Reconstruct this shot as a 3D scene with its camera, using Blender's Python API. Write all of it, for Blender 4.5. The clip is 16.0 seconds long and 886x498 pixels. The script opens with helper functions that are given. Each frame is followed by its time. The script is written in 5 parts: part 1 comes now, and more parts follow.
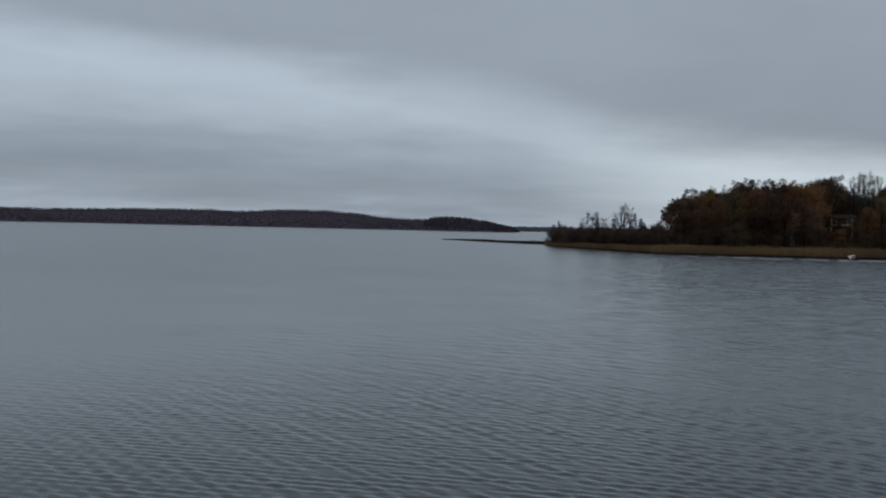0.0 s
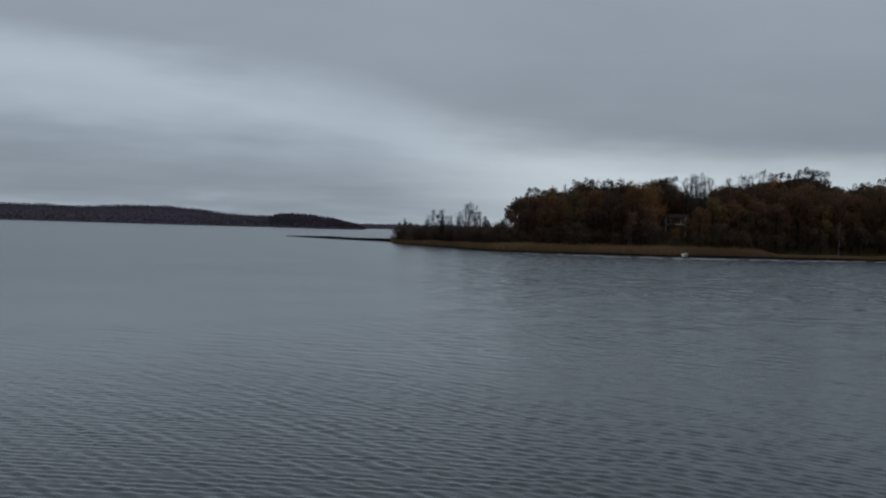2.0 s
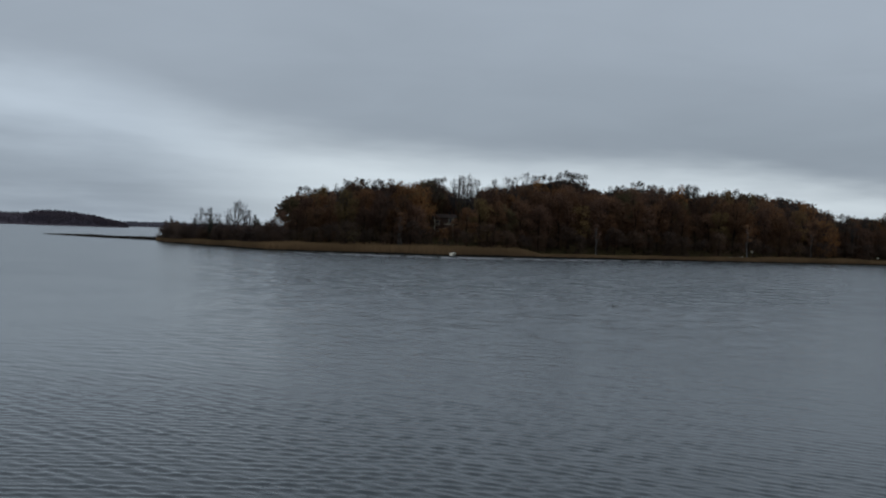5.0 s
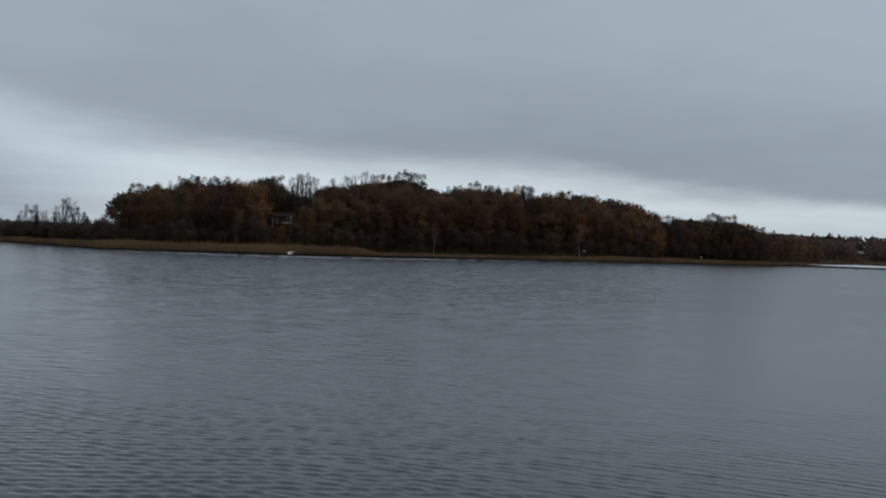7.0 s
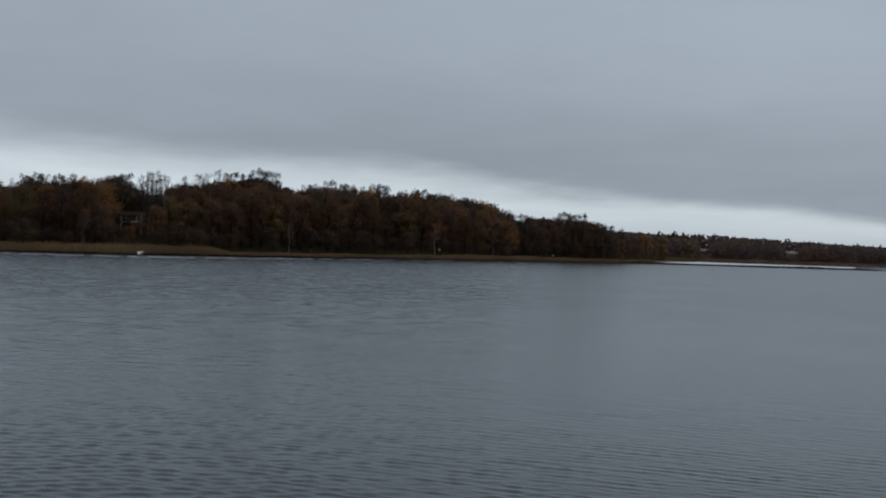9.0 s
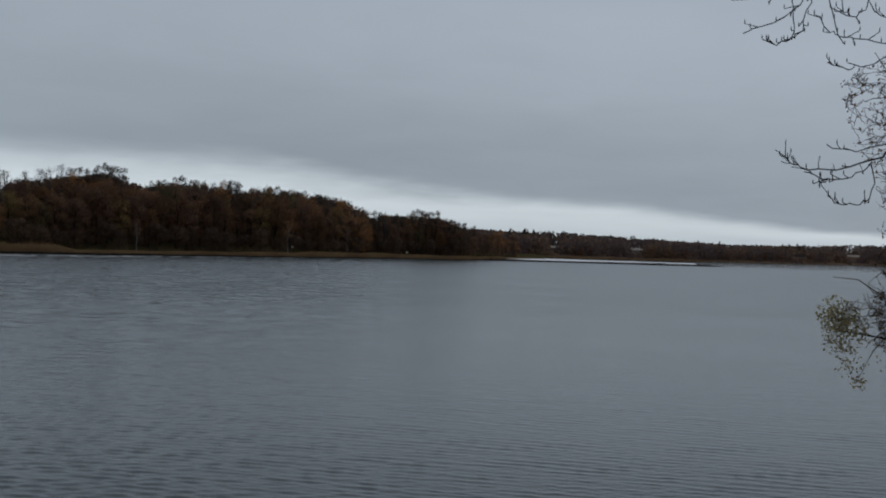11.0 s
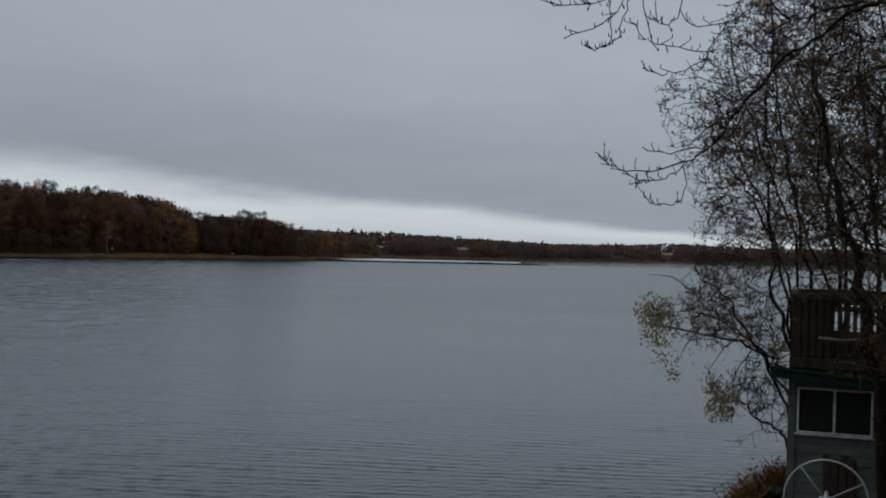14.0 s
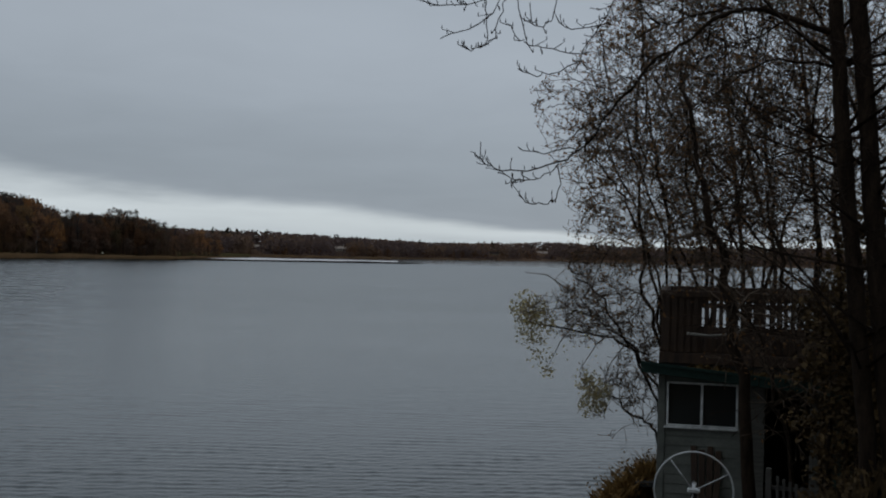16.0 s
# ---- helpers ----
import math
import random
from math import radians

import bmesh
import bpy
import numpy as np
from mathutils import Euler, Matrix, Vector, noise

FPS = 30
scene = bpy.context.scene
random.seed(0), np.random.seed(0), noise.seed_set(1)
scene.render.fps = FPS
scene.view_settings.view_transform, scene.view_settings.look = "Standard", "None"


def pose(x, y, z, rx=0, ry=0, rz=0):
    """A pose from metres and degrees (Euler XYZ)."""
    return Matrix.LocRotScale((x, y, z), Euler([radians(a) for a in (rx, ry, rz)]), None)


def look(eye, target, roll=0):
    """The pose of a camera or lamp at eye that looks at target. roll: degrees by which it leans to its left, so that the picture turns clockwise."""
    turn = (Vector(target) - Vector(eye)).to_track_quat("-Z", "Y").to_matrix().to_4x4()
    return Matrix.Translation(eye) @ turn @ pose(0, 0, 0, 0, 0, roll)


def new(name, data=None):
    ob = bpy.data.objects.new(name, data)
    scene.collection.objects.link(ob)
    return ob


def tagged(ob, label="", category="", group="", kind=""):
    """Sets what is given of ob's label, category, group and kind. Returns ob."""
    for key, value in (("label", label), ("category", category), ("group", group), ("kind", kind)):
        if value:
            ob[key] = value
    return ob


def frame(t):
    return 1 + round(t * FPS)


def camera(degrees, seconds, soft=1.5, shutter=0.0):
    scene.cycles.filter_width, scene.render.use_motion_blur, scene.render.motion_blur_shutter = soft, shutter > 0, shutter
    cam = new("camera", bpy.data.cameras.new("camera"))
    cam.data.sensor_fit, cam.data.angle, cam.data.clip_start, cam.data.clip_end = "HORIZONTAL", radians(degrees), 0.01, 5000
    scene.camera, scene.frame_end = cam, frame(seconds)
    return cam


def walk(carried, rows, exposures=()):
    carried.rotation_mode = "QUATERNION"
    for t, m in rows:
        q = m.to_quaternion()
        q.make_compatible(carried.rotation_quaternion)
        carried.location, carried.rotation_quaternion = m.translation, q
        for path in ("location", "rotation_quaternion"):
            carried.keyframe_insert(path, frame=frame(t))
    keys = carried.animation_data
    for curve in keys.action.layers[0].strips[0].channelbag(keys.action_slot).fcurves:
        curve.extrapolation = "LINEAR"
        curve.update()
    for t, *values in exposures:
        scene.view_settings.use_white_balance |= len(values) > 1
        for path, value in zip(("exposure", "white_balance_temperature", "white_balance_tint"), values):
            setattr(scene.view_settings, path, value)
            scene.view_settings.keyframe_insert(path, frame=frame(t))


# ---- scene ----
EYE = 4.5
PATH = [  # seconds, yaw to the right, pitch, roll
    (0.0, 0.00, -1.09, 1.32),
    (0.5, 2.00, -1.20, 1.46),
    (1.0, 4.41, -1.24, 1.49),
    (1.5, 6.18, -1.15, 1.59),
    (2.0, 7.89, -1.03, 1.66),
    (2.5, 9.21, -0.92, 1.70),
    (3.0, 11.01, -0.88, 1.66),
    (3.5, 12.76, -0.74, 1.63),
    (4.0, 15.18, -0.65, 1.75),
    (4.5, 17.15, -0.63, 1.75),
    (5.0, 19.60, -0.71, 1.95),
    (7.5, 29.72, -0.41, 2.04),
    (8.0, 31.64, -0.40, 1.96),
    (10.5, 40.69, -0.10, 1.96),
    (11.0, 42.72, -0.16, 1.89),
    (11.5, 44.53, -0.19, 1.74),
    (12.0, 45.98, -0.21, 1.59),
    (12.5, 47.88, -0.26, 1.24),
    (13.0, 48.92, 0.10, 1.25),
    (13.5, 50.20, 0.20, 1.40),
    (14.0, 51.52, 0.11, 1.55),
    (14.5, 53.23, 0.04, 1.51),
    (15.0, 54.62, 0.11, 1.44),
    (15.5, 56.50, 0.19, 1.43),
    (16.0, 57.80, 0.21, 1.43),
]
cam = camera(43.25, 16.0, soft=2.0)


def aim(yaw, pitch, roll):
    y, p = radians(yaw), radians(pitch)
    way = Vector((math.sin(y) * math.cos(p), math.cos(y) * math.cos(p), math.sin(p)))
    return look((0, 0, EYE), Vector((0, 0, EYE)) + way * 10, roll)


walk(cam, [(t, aim(y, p, r)) for t, y, p, r in PATH], [(0.0, -0.05, 6500, 10), (1.0, -0.12, 6500, 10), (3.0, -0.14, 6505, 10), (4.0, -0.14, 6505, 10), (4.5, 0.06, 6510, 10), (5.0, 0.10, 6510, 10), (8.0, 0.09, 6530, 10.1), (11.0, 0.05, 6590, 10.2), (16.0, 0.04, 6720, 10.2)])


# ---------------------------------------------------------------- node helpers
def node(nt, kind, **values):
    n = nt.nodes.new(kind)
    for key, value in values.items():
        if key in n.inputs:
            n.inputs[key].default_value = value
    return n


def plug(nt, a, b):
    nt.links.new(a, b)


def feed(nt, socket, value):
    if isinstance(value, (int, float, tuple)):
        socket.default_value = value
    else:
        nt.links.new(value, socket)


def calc(nt, op, a, b=0.0, c=0.0):
    n = nt.nodes.new("ShaderNodeMath")
    n.operation = op
    for i, v in enumerate((a, b, c)):
        feed(nt, n.inputs[i], v)
    return n.outputs[0]


def span(nt, value, a, b, lo=0.0, hi=1.0):
    """Smooth step of value from a..b to lo..hi."""
    n = nt.nodes.new("ShaderNodeMapRange")
    n.interpolation_type = "SMOOTHSTEP"
    for key, v in (("Value", value), ("From Min", a), ("From Max", b), ("To Min", lo), ("To Max", hi)):
        feed(nt, n.inputs[key], v)
    return n.outputs[0]


def blend(nt, f, a, b):
    n = nt.nodes.new("ShaderNodeMix")
    n.data_type = "RGBA"
    feed(nt, n.inputs[0], f)
    feed(nt, n.inputs[6], (*a, 1) if isinstance(a, tuple) and len(a) == 3 else a)
    feed(nt, n.inputs[7], (*b, 1) if isinstance(b, tuple) and len(b) == 3 else b)
    return n.outputs[2]


def grain(nt, vector, scale, detail=4.0, rough=0.55, stretch=None, turn=0.0, distort=0.0):
    if stretch:
        m = nt.nodes.new("ShaderNodeMapping")
        m.vector_type = "TEXTURE"
        m.inputs["Scale"].default_value = tuple(1 / s for s in stretch)
        m.inputs["Rotation"].default_value = (0, 0, turn)
        plug(nt, vector, m.inputs["Vector"])
        vector = m.outputs[0]
    n = node(nt, "ShaderNodeTexNoise", Scale=scale, Detail=detail, Roughness=rough, Distortion=distort)
    plug(nt, vector, n.inputs["Vector"])
    return n.outputs["Fac"]


# ---------------------------------------------------------------- overcast sky
world = bpy.data.worlds.new("overcast_sky")
scene.world = world
world.use_nodes = True
nt = world.node_tree
nt.nodes.clear()
way = nt.nodes.new("ShaderNodeTexCoord").outputs["Generated"]
split = nt.nodes.new("ShaderNodeSeparateXYZ")
plug(nt, way, split.inputs[0])
dx, dy, dz = split.outputs
flat = calc(nt, "SQRT", calc(nt, "ADD", calc(nt, "MULTIPLY", dx, dx), calc(nt, "MULTIPLY", dy, dy)))
el = calc(nt, "DIVIDE", dz, calc(nt, "MAXIMUM", flat, 0.02))
az = calc(nt, "MULTIPLY", calc(nt, "ARCTAN2", dx, dy), 57.2958)
# cloud texture lies on a level layer, so it flattens towards the horizon
deep = calc(nt, "ADD", calc(nt, "MAXIMUM", dz, 0.0), 0.13)
layer = nt.nodes.new("ShaderNodeCombineXYZ")
plug(nt, calc(nt, "DIVIDE", dx, deep), layer.inputs[0])
plug(nt, calc(nt, "DIVIDE", dy, deep), layer.inputs[1])
big = grain(nt, layer.outputs[0], 0.42, 3.0, 0.5)
fine = grain(nt, layer.outputs[0], 0.9, 4.0, 0.55)
polar = nt.nodes.new("ShaderNodeCombineXYZ")
plug(nt, calc(nt, "MULTIPLY", az, 0.045), polar.inputs[0])
plug(nt, calc(nt, "MULTIPLY", el, 34.0), polar.inputs[1])
streak = grain(nt, polar.outputs[0], 0.9, 3.0, 0.5, distort=0.35)


def table(nt, value, rows, lo=0.0, hi=1.0):
    """Smooth curve through (value, result) rows, results between 0 and 1; held at both ends."""
    n = nt.nodes.new("ShaderNodeFloatCurve")
    c = n.mapping.curves[0]
    while len(c.points) < len(rows):
        c.points.new(0.5, 0.5)
    for p, (x, y) in zip(c.points, rows):
        p.location = ((x - lo) / (hi - lo), y)
    n.mapping.update()
    feed(nt, n.inputs["Value"], calc(nt, "DIVIDE", calc(nt, "SUBTRACT", value, lo), hi - lo))
    return n.outputs[0]


# the edge of the cloud deck sinks from one side to the other
edge = table(nt, az, [(-45, 0.21), (-22, 0.173), (-11, 0.149), (-4, 0.137), (2, 0.122), (6, 0.100), (10, 0.082), (16, 0.073), (27, 0.065), (35, 0.057), (44, 0.046), (52, 0.038), (58, 0.028), (64, 0.020), (80, 0.018), (120, 0.03)], -180, 180)
wob = calc(nt, "MULTIPLY", calc(nt, "SUBTRACT", fine, 0.5), calc(nt, "ADD", calc(nt, "MULTIPLY", edge, 0.42), 0.014))
rel = calc(nt, "DIVIDE", calc(nt, "ADD", el, wob), edge)
deck_f = span(nt, rel, calc(nt, "ADD", span(nt, az, -6.0, 6.0, 0.84, 0.64), span(nt, az, 26.0, 42.0, 0.0, 0.10)), calc(nt, "SUBTRACT", span(nt, az, -6.0, 6.0, 1.12, 1.32), span(nt, az, 26.0, 42.0, 0.0, 0.08)))
right = span(nt, az, 2.0, 17.0)
# grey deck: darkest above its edge, paler higher up, darker again overhead
over = calc(nt, "SUBTRACT", el, edge)
up_f = calc(nt, "MULTIPLY", span(nt, over, 0.0, 0.14), span(nt, over, 0.17, 0.5, 1.0, 0.35))
tone = calc(nt, "ADD", calc(nt, "MULTIPLY", up_f, span(nt, az, 8.0, 50.0, 0.12, 0.46)), calc(nt, "ADD", calc(nt, "MULTIPLY", big, 0.5), span(nt, az, -10.0, 42.0, 0.22, -0.04)))
tone = calc(nt, "SUBTRACT", tone, calc(nt, "MULTIPLY", span(nt, el, 0.2, 0.42), span(nt, el, 0.8, 2.0, 0.34, -0.1)))
deck = blend(nt, tone, (0.222, 0.265, 0.314), (0.410, 0.472, 0.550))
# below the edge: a wide pale band on one side, a narrow bright slit on the other
pale = table(nt, rel, [(0.0, 0.50), (0.06, 0.44), (0.14, 0.25), (0.26, 0.16), (0.40, 0.26), (0.58, 0.52), (0.76, 0.80), (0.92, 0.90), (1.1, 0.86)], 0.0, 2.0)
pale = calc(nt, "ADD", pale, calc(nt, "MULTIPLY", calc(nt, "SUBTRACT", streak, 0.5), span(nt, rel, 0.12, 0.75, 0.75, 0.18)))
low_left = blend(nt, pale, (0.225, 0.270, 0.326), (0.500, 0.583, 0.672))
slit = calc(nt, "ADD", span(nt, rel, 0.1, 0.8, 0.30, 0.72), calc(nt, "MULTIPLY", calc(nt, "SUBTRACT", streak, 0.5), 0.5))
low_right = blend(nt, slit, (0.40, 0.462, 0.515), (0.60, 0.675, 0.725))
glow = nt.nodes.new("ShaderNodeVectorMath")
glow.operation = "SCALE"
plug(nt, low_right, glow.inputs[0])
plug(nt, span(nt, az, 20.0, 50.0, 1.12, 0.99), glow.inputs["Scale"])
low = blend(nt, right, low_left, glow.outputs[0])
cloud = blend(nt, deck_f, low, deck)
puff = grain(nt, layer.outputs[0], 2.0, 5.0, 0.55, distort=0.5)
soft_f = calc(nt, "MULTIPLY", calc(nt, "ADD", calc(nt, "MULTIPLY", puff, 0.14), 0.93), span(nt, el, 0.38, 1.0, 1.0, 1.8))
puffed = nt.nodes.new("ShaderNodeVectorMath")
puffed.operation = "SCALE"
plug(nt, cloud, puffed.inputs[0])
plug(nt, soft_f, puffed.inputs["Scale"])
cloud = puffed.outputs[0]
sky = nt.nodes.new("ShaderNodeTexSky")
sky.sky_type, sky.sun_disc = "NISHITA", False
sky.sun_elevation, sky.sun_rotation = radians(34), radians(115)
thin = nt.nodes.new("ShaderNodeVectorMath")
thin.operation = "SCALE"
thin.inputs["Scale"].default_value = 0.06
plug(nt, sky.outputs[0], thin.inputs[0])
both = blend(nt, 0.95, thin.outputs[0], cloud)
back = node(nt, "ShaderNodeBackground", Strength=1.0)
plug(nt, both, back.inputs["Color"])
plug(nt, back.outputs[0], nt.nodes.new("ShaderNodeOutputWorld").inputs["Surface"])

lamp = bpy.data.lights.new("sun", "SUN")
lamp.energy, lamp.angle, lamp.color = 0.5, radians(30), (1.0, 0.96, 0.9)
sun = new("sun", lamp)
sun.matrix_world = look((0, 0, 60), Vector((0, 0, 60)) - Vector((math.sin(radians(115)) * math.cos(radians(34)), math.cos(radians(115)) * math.cos(radians(34)), math.sin(radians(34)))))


# ---------------------------------------------------------------- materials
def matter(name, rough=0.8, **values):
    m = bpy.data.materials.new(name)
    m.use_nodes = True
    p = m.node_tree.nodes["Principled BSDF"]
    p.inputs["Roughness"].default_value = rough
    for key, value in values.items():
        p.inputs[key.replace("_", " ")].default_value = value
    return m, m.node_tree, p


def spot(nt):
    return nt.nodes.new("ShaderNodeTexCoord").outputs["Object"]


def bumpy(nt, p, height, strength, distance):
    b = node(nt, "ShaderNodeBump", Strength=strength, Distance=distance)
    plug(nt, height, b.inputs["Height"])
    plug(nt, b.outputs[0], p.inputs["Normal"])


def leafy(name, dark, mid, warm, rough=0.85, odd=None, thin=0.0, even=0.4, patch=0.0, vary=0.0):
    """Foliage: tone by tree, and by leaf; thin leaves let light through."""
    m, nt, p = matter(name, rough)
    info = nt.nodes.new("ShaderNodeObjectInfo").outputs["Random"]
    leaf = nt.nodes.new("ShaderNodeNewGeometry").outputs["Random Per Island"]
    tone = blend(nt, span(nt, info, 0.35, 1.0), mid, warm)
    if patch:
        where = nt.nodes.new("ShaderNodeTexCoord").outputs["Object"]
        tone = blend(nt, span(nt, grain(nt, where, patch, 3.0, 0.6), 0.42, 0.62), mid, warm)
    if odd:
        tone = blend(nt, span(nt, info, 0.10, 0.16, 1.0, 0.0), tone, odd)
    tone = blend(nt, span(nt, leaf, 0.0, 0.9, even, 1.0), dark, tone)
    if vary:
        each = calc(nt, "FRACT", calc(nt, "MULTIPLY", info, 7.31))
        strong = nt.nodes.new("ShaderNodeVectorMath")
        strong.operation = "SCALE"
        plug(nt, tone, strong.inputs[0])
        plug(nt, span(nt, each, 0.0, 1.0, 1 - vary, 1 + vary), strong.inputs["Scale"])
        tone = strong.outputs[0]
    plug(nt, tone, p.inputs["Base Color"])
    p.inputs["Specular IOR Level"].default_value = 0.2
    if thin:
        glow = nt.nodes.new("ShaderNodeBsdfTranslucent")
        plug(nt, tone, glow.inputs["Color"])
        mix = nt.nodes.new("ShaderNodeMixShader")
        mix.inputs["Fac"].default_value = thin
        plug(nt, p.outputs[0], mix.inputs[1])
        plug(nt, glow.outputs[0], mix.inputs[2])
        plug(nt, mix.outputs[0], nt.nodes["Material Output"].inputs["Surface"])
    return m


def mottled(name, a, b, scale, rough=0.8, bump=0.0, stretch=None, fine=None, metal=0.0, gloss=0.5):
    """Two tones mixed by coarse and fine grain, with relief."""
    m, nt, p = matter(name, rough, Metallic=metal, Specular_IOR_Level=gloss)
    at = spot(nt)
    coarse = grain(nt, at, scale, 4.0, 0.6, stretch)
    small = grain(nt, at, fine or scale * 9, 3.0, 0.6, stretch)
    f = calc(nt, "ADD", calc(nt, "MULTIPLY", coarse, 0.65), calc(nt, "MULTIPLY", small, 0.35))
    plug(nt, blend(nt, span(nt, f, 0.32, 0.68), a, b), p.inputs["Base Color"])
    if bump:
        bumpy(nt, p, f, 0.7, bump)
    return m


def lake_water():
    m, nt, p = matter("lake_water", 0.12, IOR=1.333)
    chop = nt.nodes.new("ShaderNodeAttribute")
    chop.attribute_name = "ripple"
    p.inputs["Base Color"].default_value = (0.008, 0.016, 0.017, 1)
    at = spot(nt)
    turn = radians(-55)
    ripple = grain(nt, at, 2.2, 3.0, 0.6, (1.3, 2.6, 1.0), turn, 0.4)
    bumpy(nt, p, ripple, 1.0, 0.010)
    # cat's paws: patches of rougher water
    wide = span(nt, grain(nt, at, 0.06, 3.0, 0.6), 0.36, 0.64, 0.96, 1.04)
    gusty = nt.nodes.new("ShaderNodeAttribute")
    gusty.attribute_name = "gust"
    dash = span(nt, grain(nt, at, 0.34, 3.0, 0.7), 0.40, 0.60, -0.42, 0.42)
    paws = calc(nt, "ADD", wide, calc(nt, "MULTIPLY", dash, gusty.outputs["Fac"]))
    plug(nt, calc(nt, "MULTIPLY", chop.outputs["Fac"], paws), p.inputs["Roughness"])
    # breeze on the open water: short steep facets, leaning the way the wind drives them
    facets = node(nt, "ShaderNodeTexNoise", Scale=0.75, Detail=4.0, Roughness=0.62)
    plug(nt, at, facets.inputs["Vector"])
    steps = (("SUBTRACT", (0.5, 0.5, 0.5)), ("MULTIPLY", (0.95, 0.95, 0.0)), ("ADD", (-0.016, -0.042, 0.0)))
    lean = facets.outputs["Color"]
    for op, amount in steps:
        v = nt.nodes.new("ShaderNodeVectorMath")
        v.operation = op
        plug(nt, lean, v.inputs[0])
        v.inputs[1].default_value = amount
        lean = v.outputs[0]
    scaled, total, unit = (nt.nodes.new("ShaderNodeVectorMath") for _ in range(3))
    scaled.operation, total.operation, unit.operation = "SCALE", "ADD", "NORMALIZE"
    plug(nt, lean, scaled.inputs[0])
    plug(nt, gusty.outputs["Fac"], scaled.inputs["Scale"])
    plug(nt, p.inputs["Normal"].links[0].from_socket, total.inputs[0])
    plug(nt, scaled.outputs[0], total.inputs[1])
    plug(nt, total.outputs[0], unit.inputs[0])
    plug(nt, unit.outputs[0], p.inputs["Normal"])
    return m


M_water = lake_water()
M_rust = leafy("autumn_leaves", (0.092, 0.046, 0.026), (0.130, 0.065, 0.032), (0.25, 0.118, 0.042), odd=(0.15, 0.104, 0.042), thin=0.5, even=0.72, vary=0.32)
M_brown = leafy("brown_leaves", (0.077, 0.044, 0.032), (0.106, 0.059, 0.039), (0.172, 0.090, 0.046), odd=(0.115, 0.092, 0.044), thin=0.5, even=0.72, vary=0.36)
M_needle = leafy("needles", (0.016, 0.020, 0.014), (0.032, 0.036, 0.024), (0.05, 0.048, 0.028))
M_thicket = leafy("thicket_twigs", (0.064, 0.046, 0.040), (0.092, 0.064, 0.054), (0.13, 0.088, 0.068), thin=0.3, even=0.7)
M_dusk = leafy("dusky_leaves", (0.030, 0.026, 0.022), (0.050, 0.042, 0.034), (0.075, 0.058, 0.042), thin=0.3, even=0.7)
M_twig = leafy("bare_twigs", (0.024, 0.021, 0.020), (0.048, 0.042, 0.040), (0.07, 0.06, 0.054))
# the next two: purple-blue haze of distance is put into the base colours
M_farwood = leafy("hazed_far_woodland", (0.056, 0.048, 0.062), (0.060, 0.051, 0.065), (0.076, 0.058, 0.068), thin=0.35, even=0.9, patch=0.012)
M_hazewood = leafy("hazed_farthest_woodland", (0.15, 0.15, 0.18), (0.17, 0.17, 0.20), (0.20, 0.19, 0.22), thin=0.35, even=0.8, patch=0.01)
M_shorewood = leafy("mainland_woodland", (0.102, 0.074, 0.070), (0.118, 0.084, 0.078), (0.185, 0.116, 0.074), thin=0.4, even=0.75, patch=0.03)
M_bark = mottled("bark", (0.010, 0.0065, 0.0045), (0.036, 0.024, 0.016), 9.0, 0.95, 0.02, (1, 1, 0.25), gloss=0.08)
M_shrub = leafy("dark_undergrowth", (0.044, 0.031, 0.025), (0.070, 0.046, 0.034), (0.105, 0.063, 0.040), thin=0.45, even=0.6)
M_birch = mottled("birch_bark", (0.05, 0.047, 0.043), (0.19, 0.18, 0.17), 3.0, 0.8, 0.0, (1, 1, 2.5))
M_reed = leafy("reeds", (0.15, 0.093, 0.048), (0.205, 0.127, 0.064), (0.27, 0.168, 0.085), thin=0.35, patch=0.08)
M_reed_dark = leafy("dark_reeds", (0.010, 0.008, 0.006), (0.022, 0.017, 0.012), (0.035, 0.026, 0.017))
M_soil = mottled("soil_and_grass", (0.022, 0.017, 0.010), (0.065, 0.052, 0.024), 0.8, 0.95, 0.04, gloss=0.0)
# ground of the far hills, with the same haze in its colour
M_farground = mottled("hazed_forest_floor", (0.052, 0.044, 0.054), (0.066, 0.054, 0.064), 0.02, 0.95, gloss=0.0)
M_shoreground = mottled("shore_forest_floor", (0.070, 0.046, 0.034), (0.11, 0.070, 0.048), 0.03, 0.95, gloss=0.0)


# ---------------------------------------------------------------- building helpers
def at(azimuth, dist, z=0.0):
    a = radians(azimuth)
    return Vector((dist * math.sin(a), dist * math.cos(a), z))


def seen(azimuth, rise, dist):
    """Point at an azimuth, a slope of sight (rise in 1/1977 of the distance) and a level distance."""
    return at(azimuth, dist, EYE + rise / 1977.4 * dist)


def curve_of(table, x):
    xs = [p[0] for p in table]
    return float(np.interp(x, xs, [p[1] for p in table]))


def mesh_of(name, verts, faces, material, smooth=False):
    me = bpy.data.meshes.new(name)
    me.from_pydata([tuple(v) for v in verts], [], faces)
    me.materials.append(material)
    if smooth:
        me.polygons.foreach_set("use_smooth", [True] * len(me.polygons))
    me.update()
    return me


def soften(me, normals):
    """Leaves take the light as the round crown does that they make up."""
    for f in me.polygons:
        n = normals[f.vertices[0]] + normals[f.vertices[2]]
        if f.normal.dot(n) < 0:
            f.flip()
    me.polygons.foreach_set("use_smooth", [True] * len(me.polygons))
    me.normals_split_custom_set_from_vertices([tuple(n) for n in normals])
    me.update()
    return me


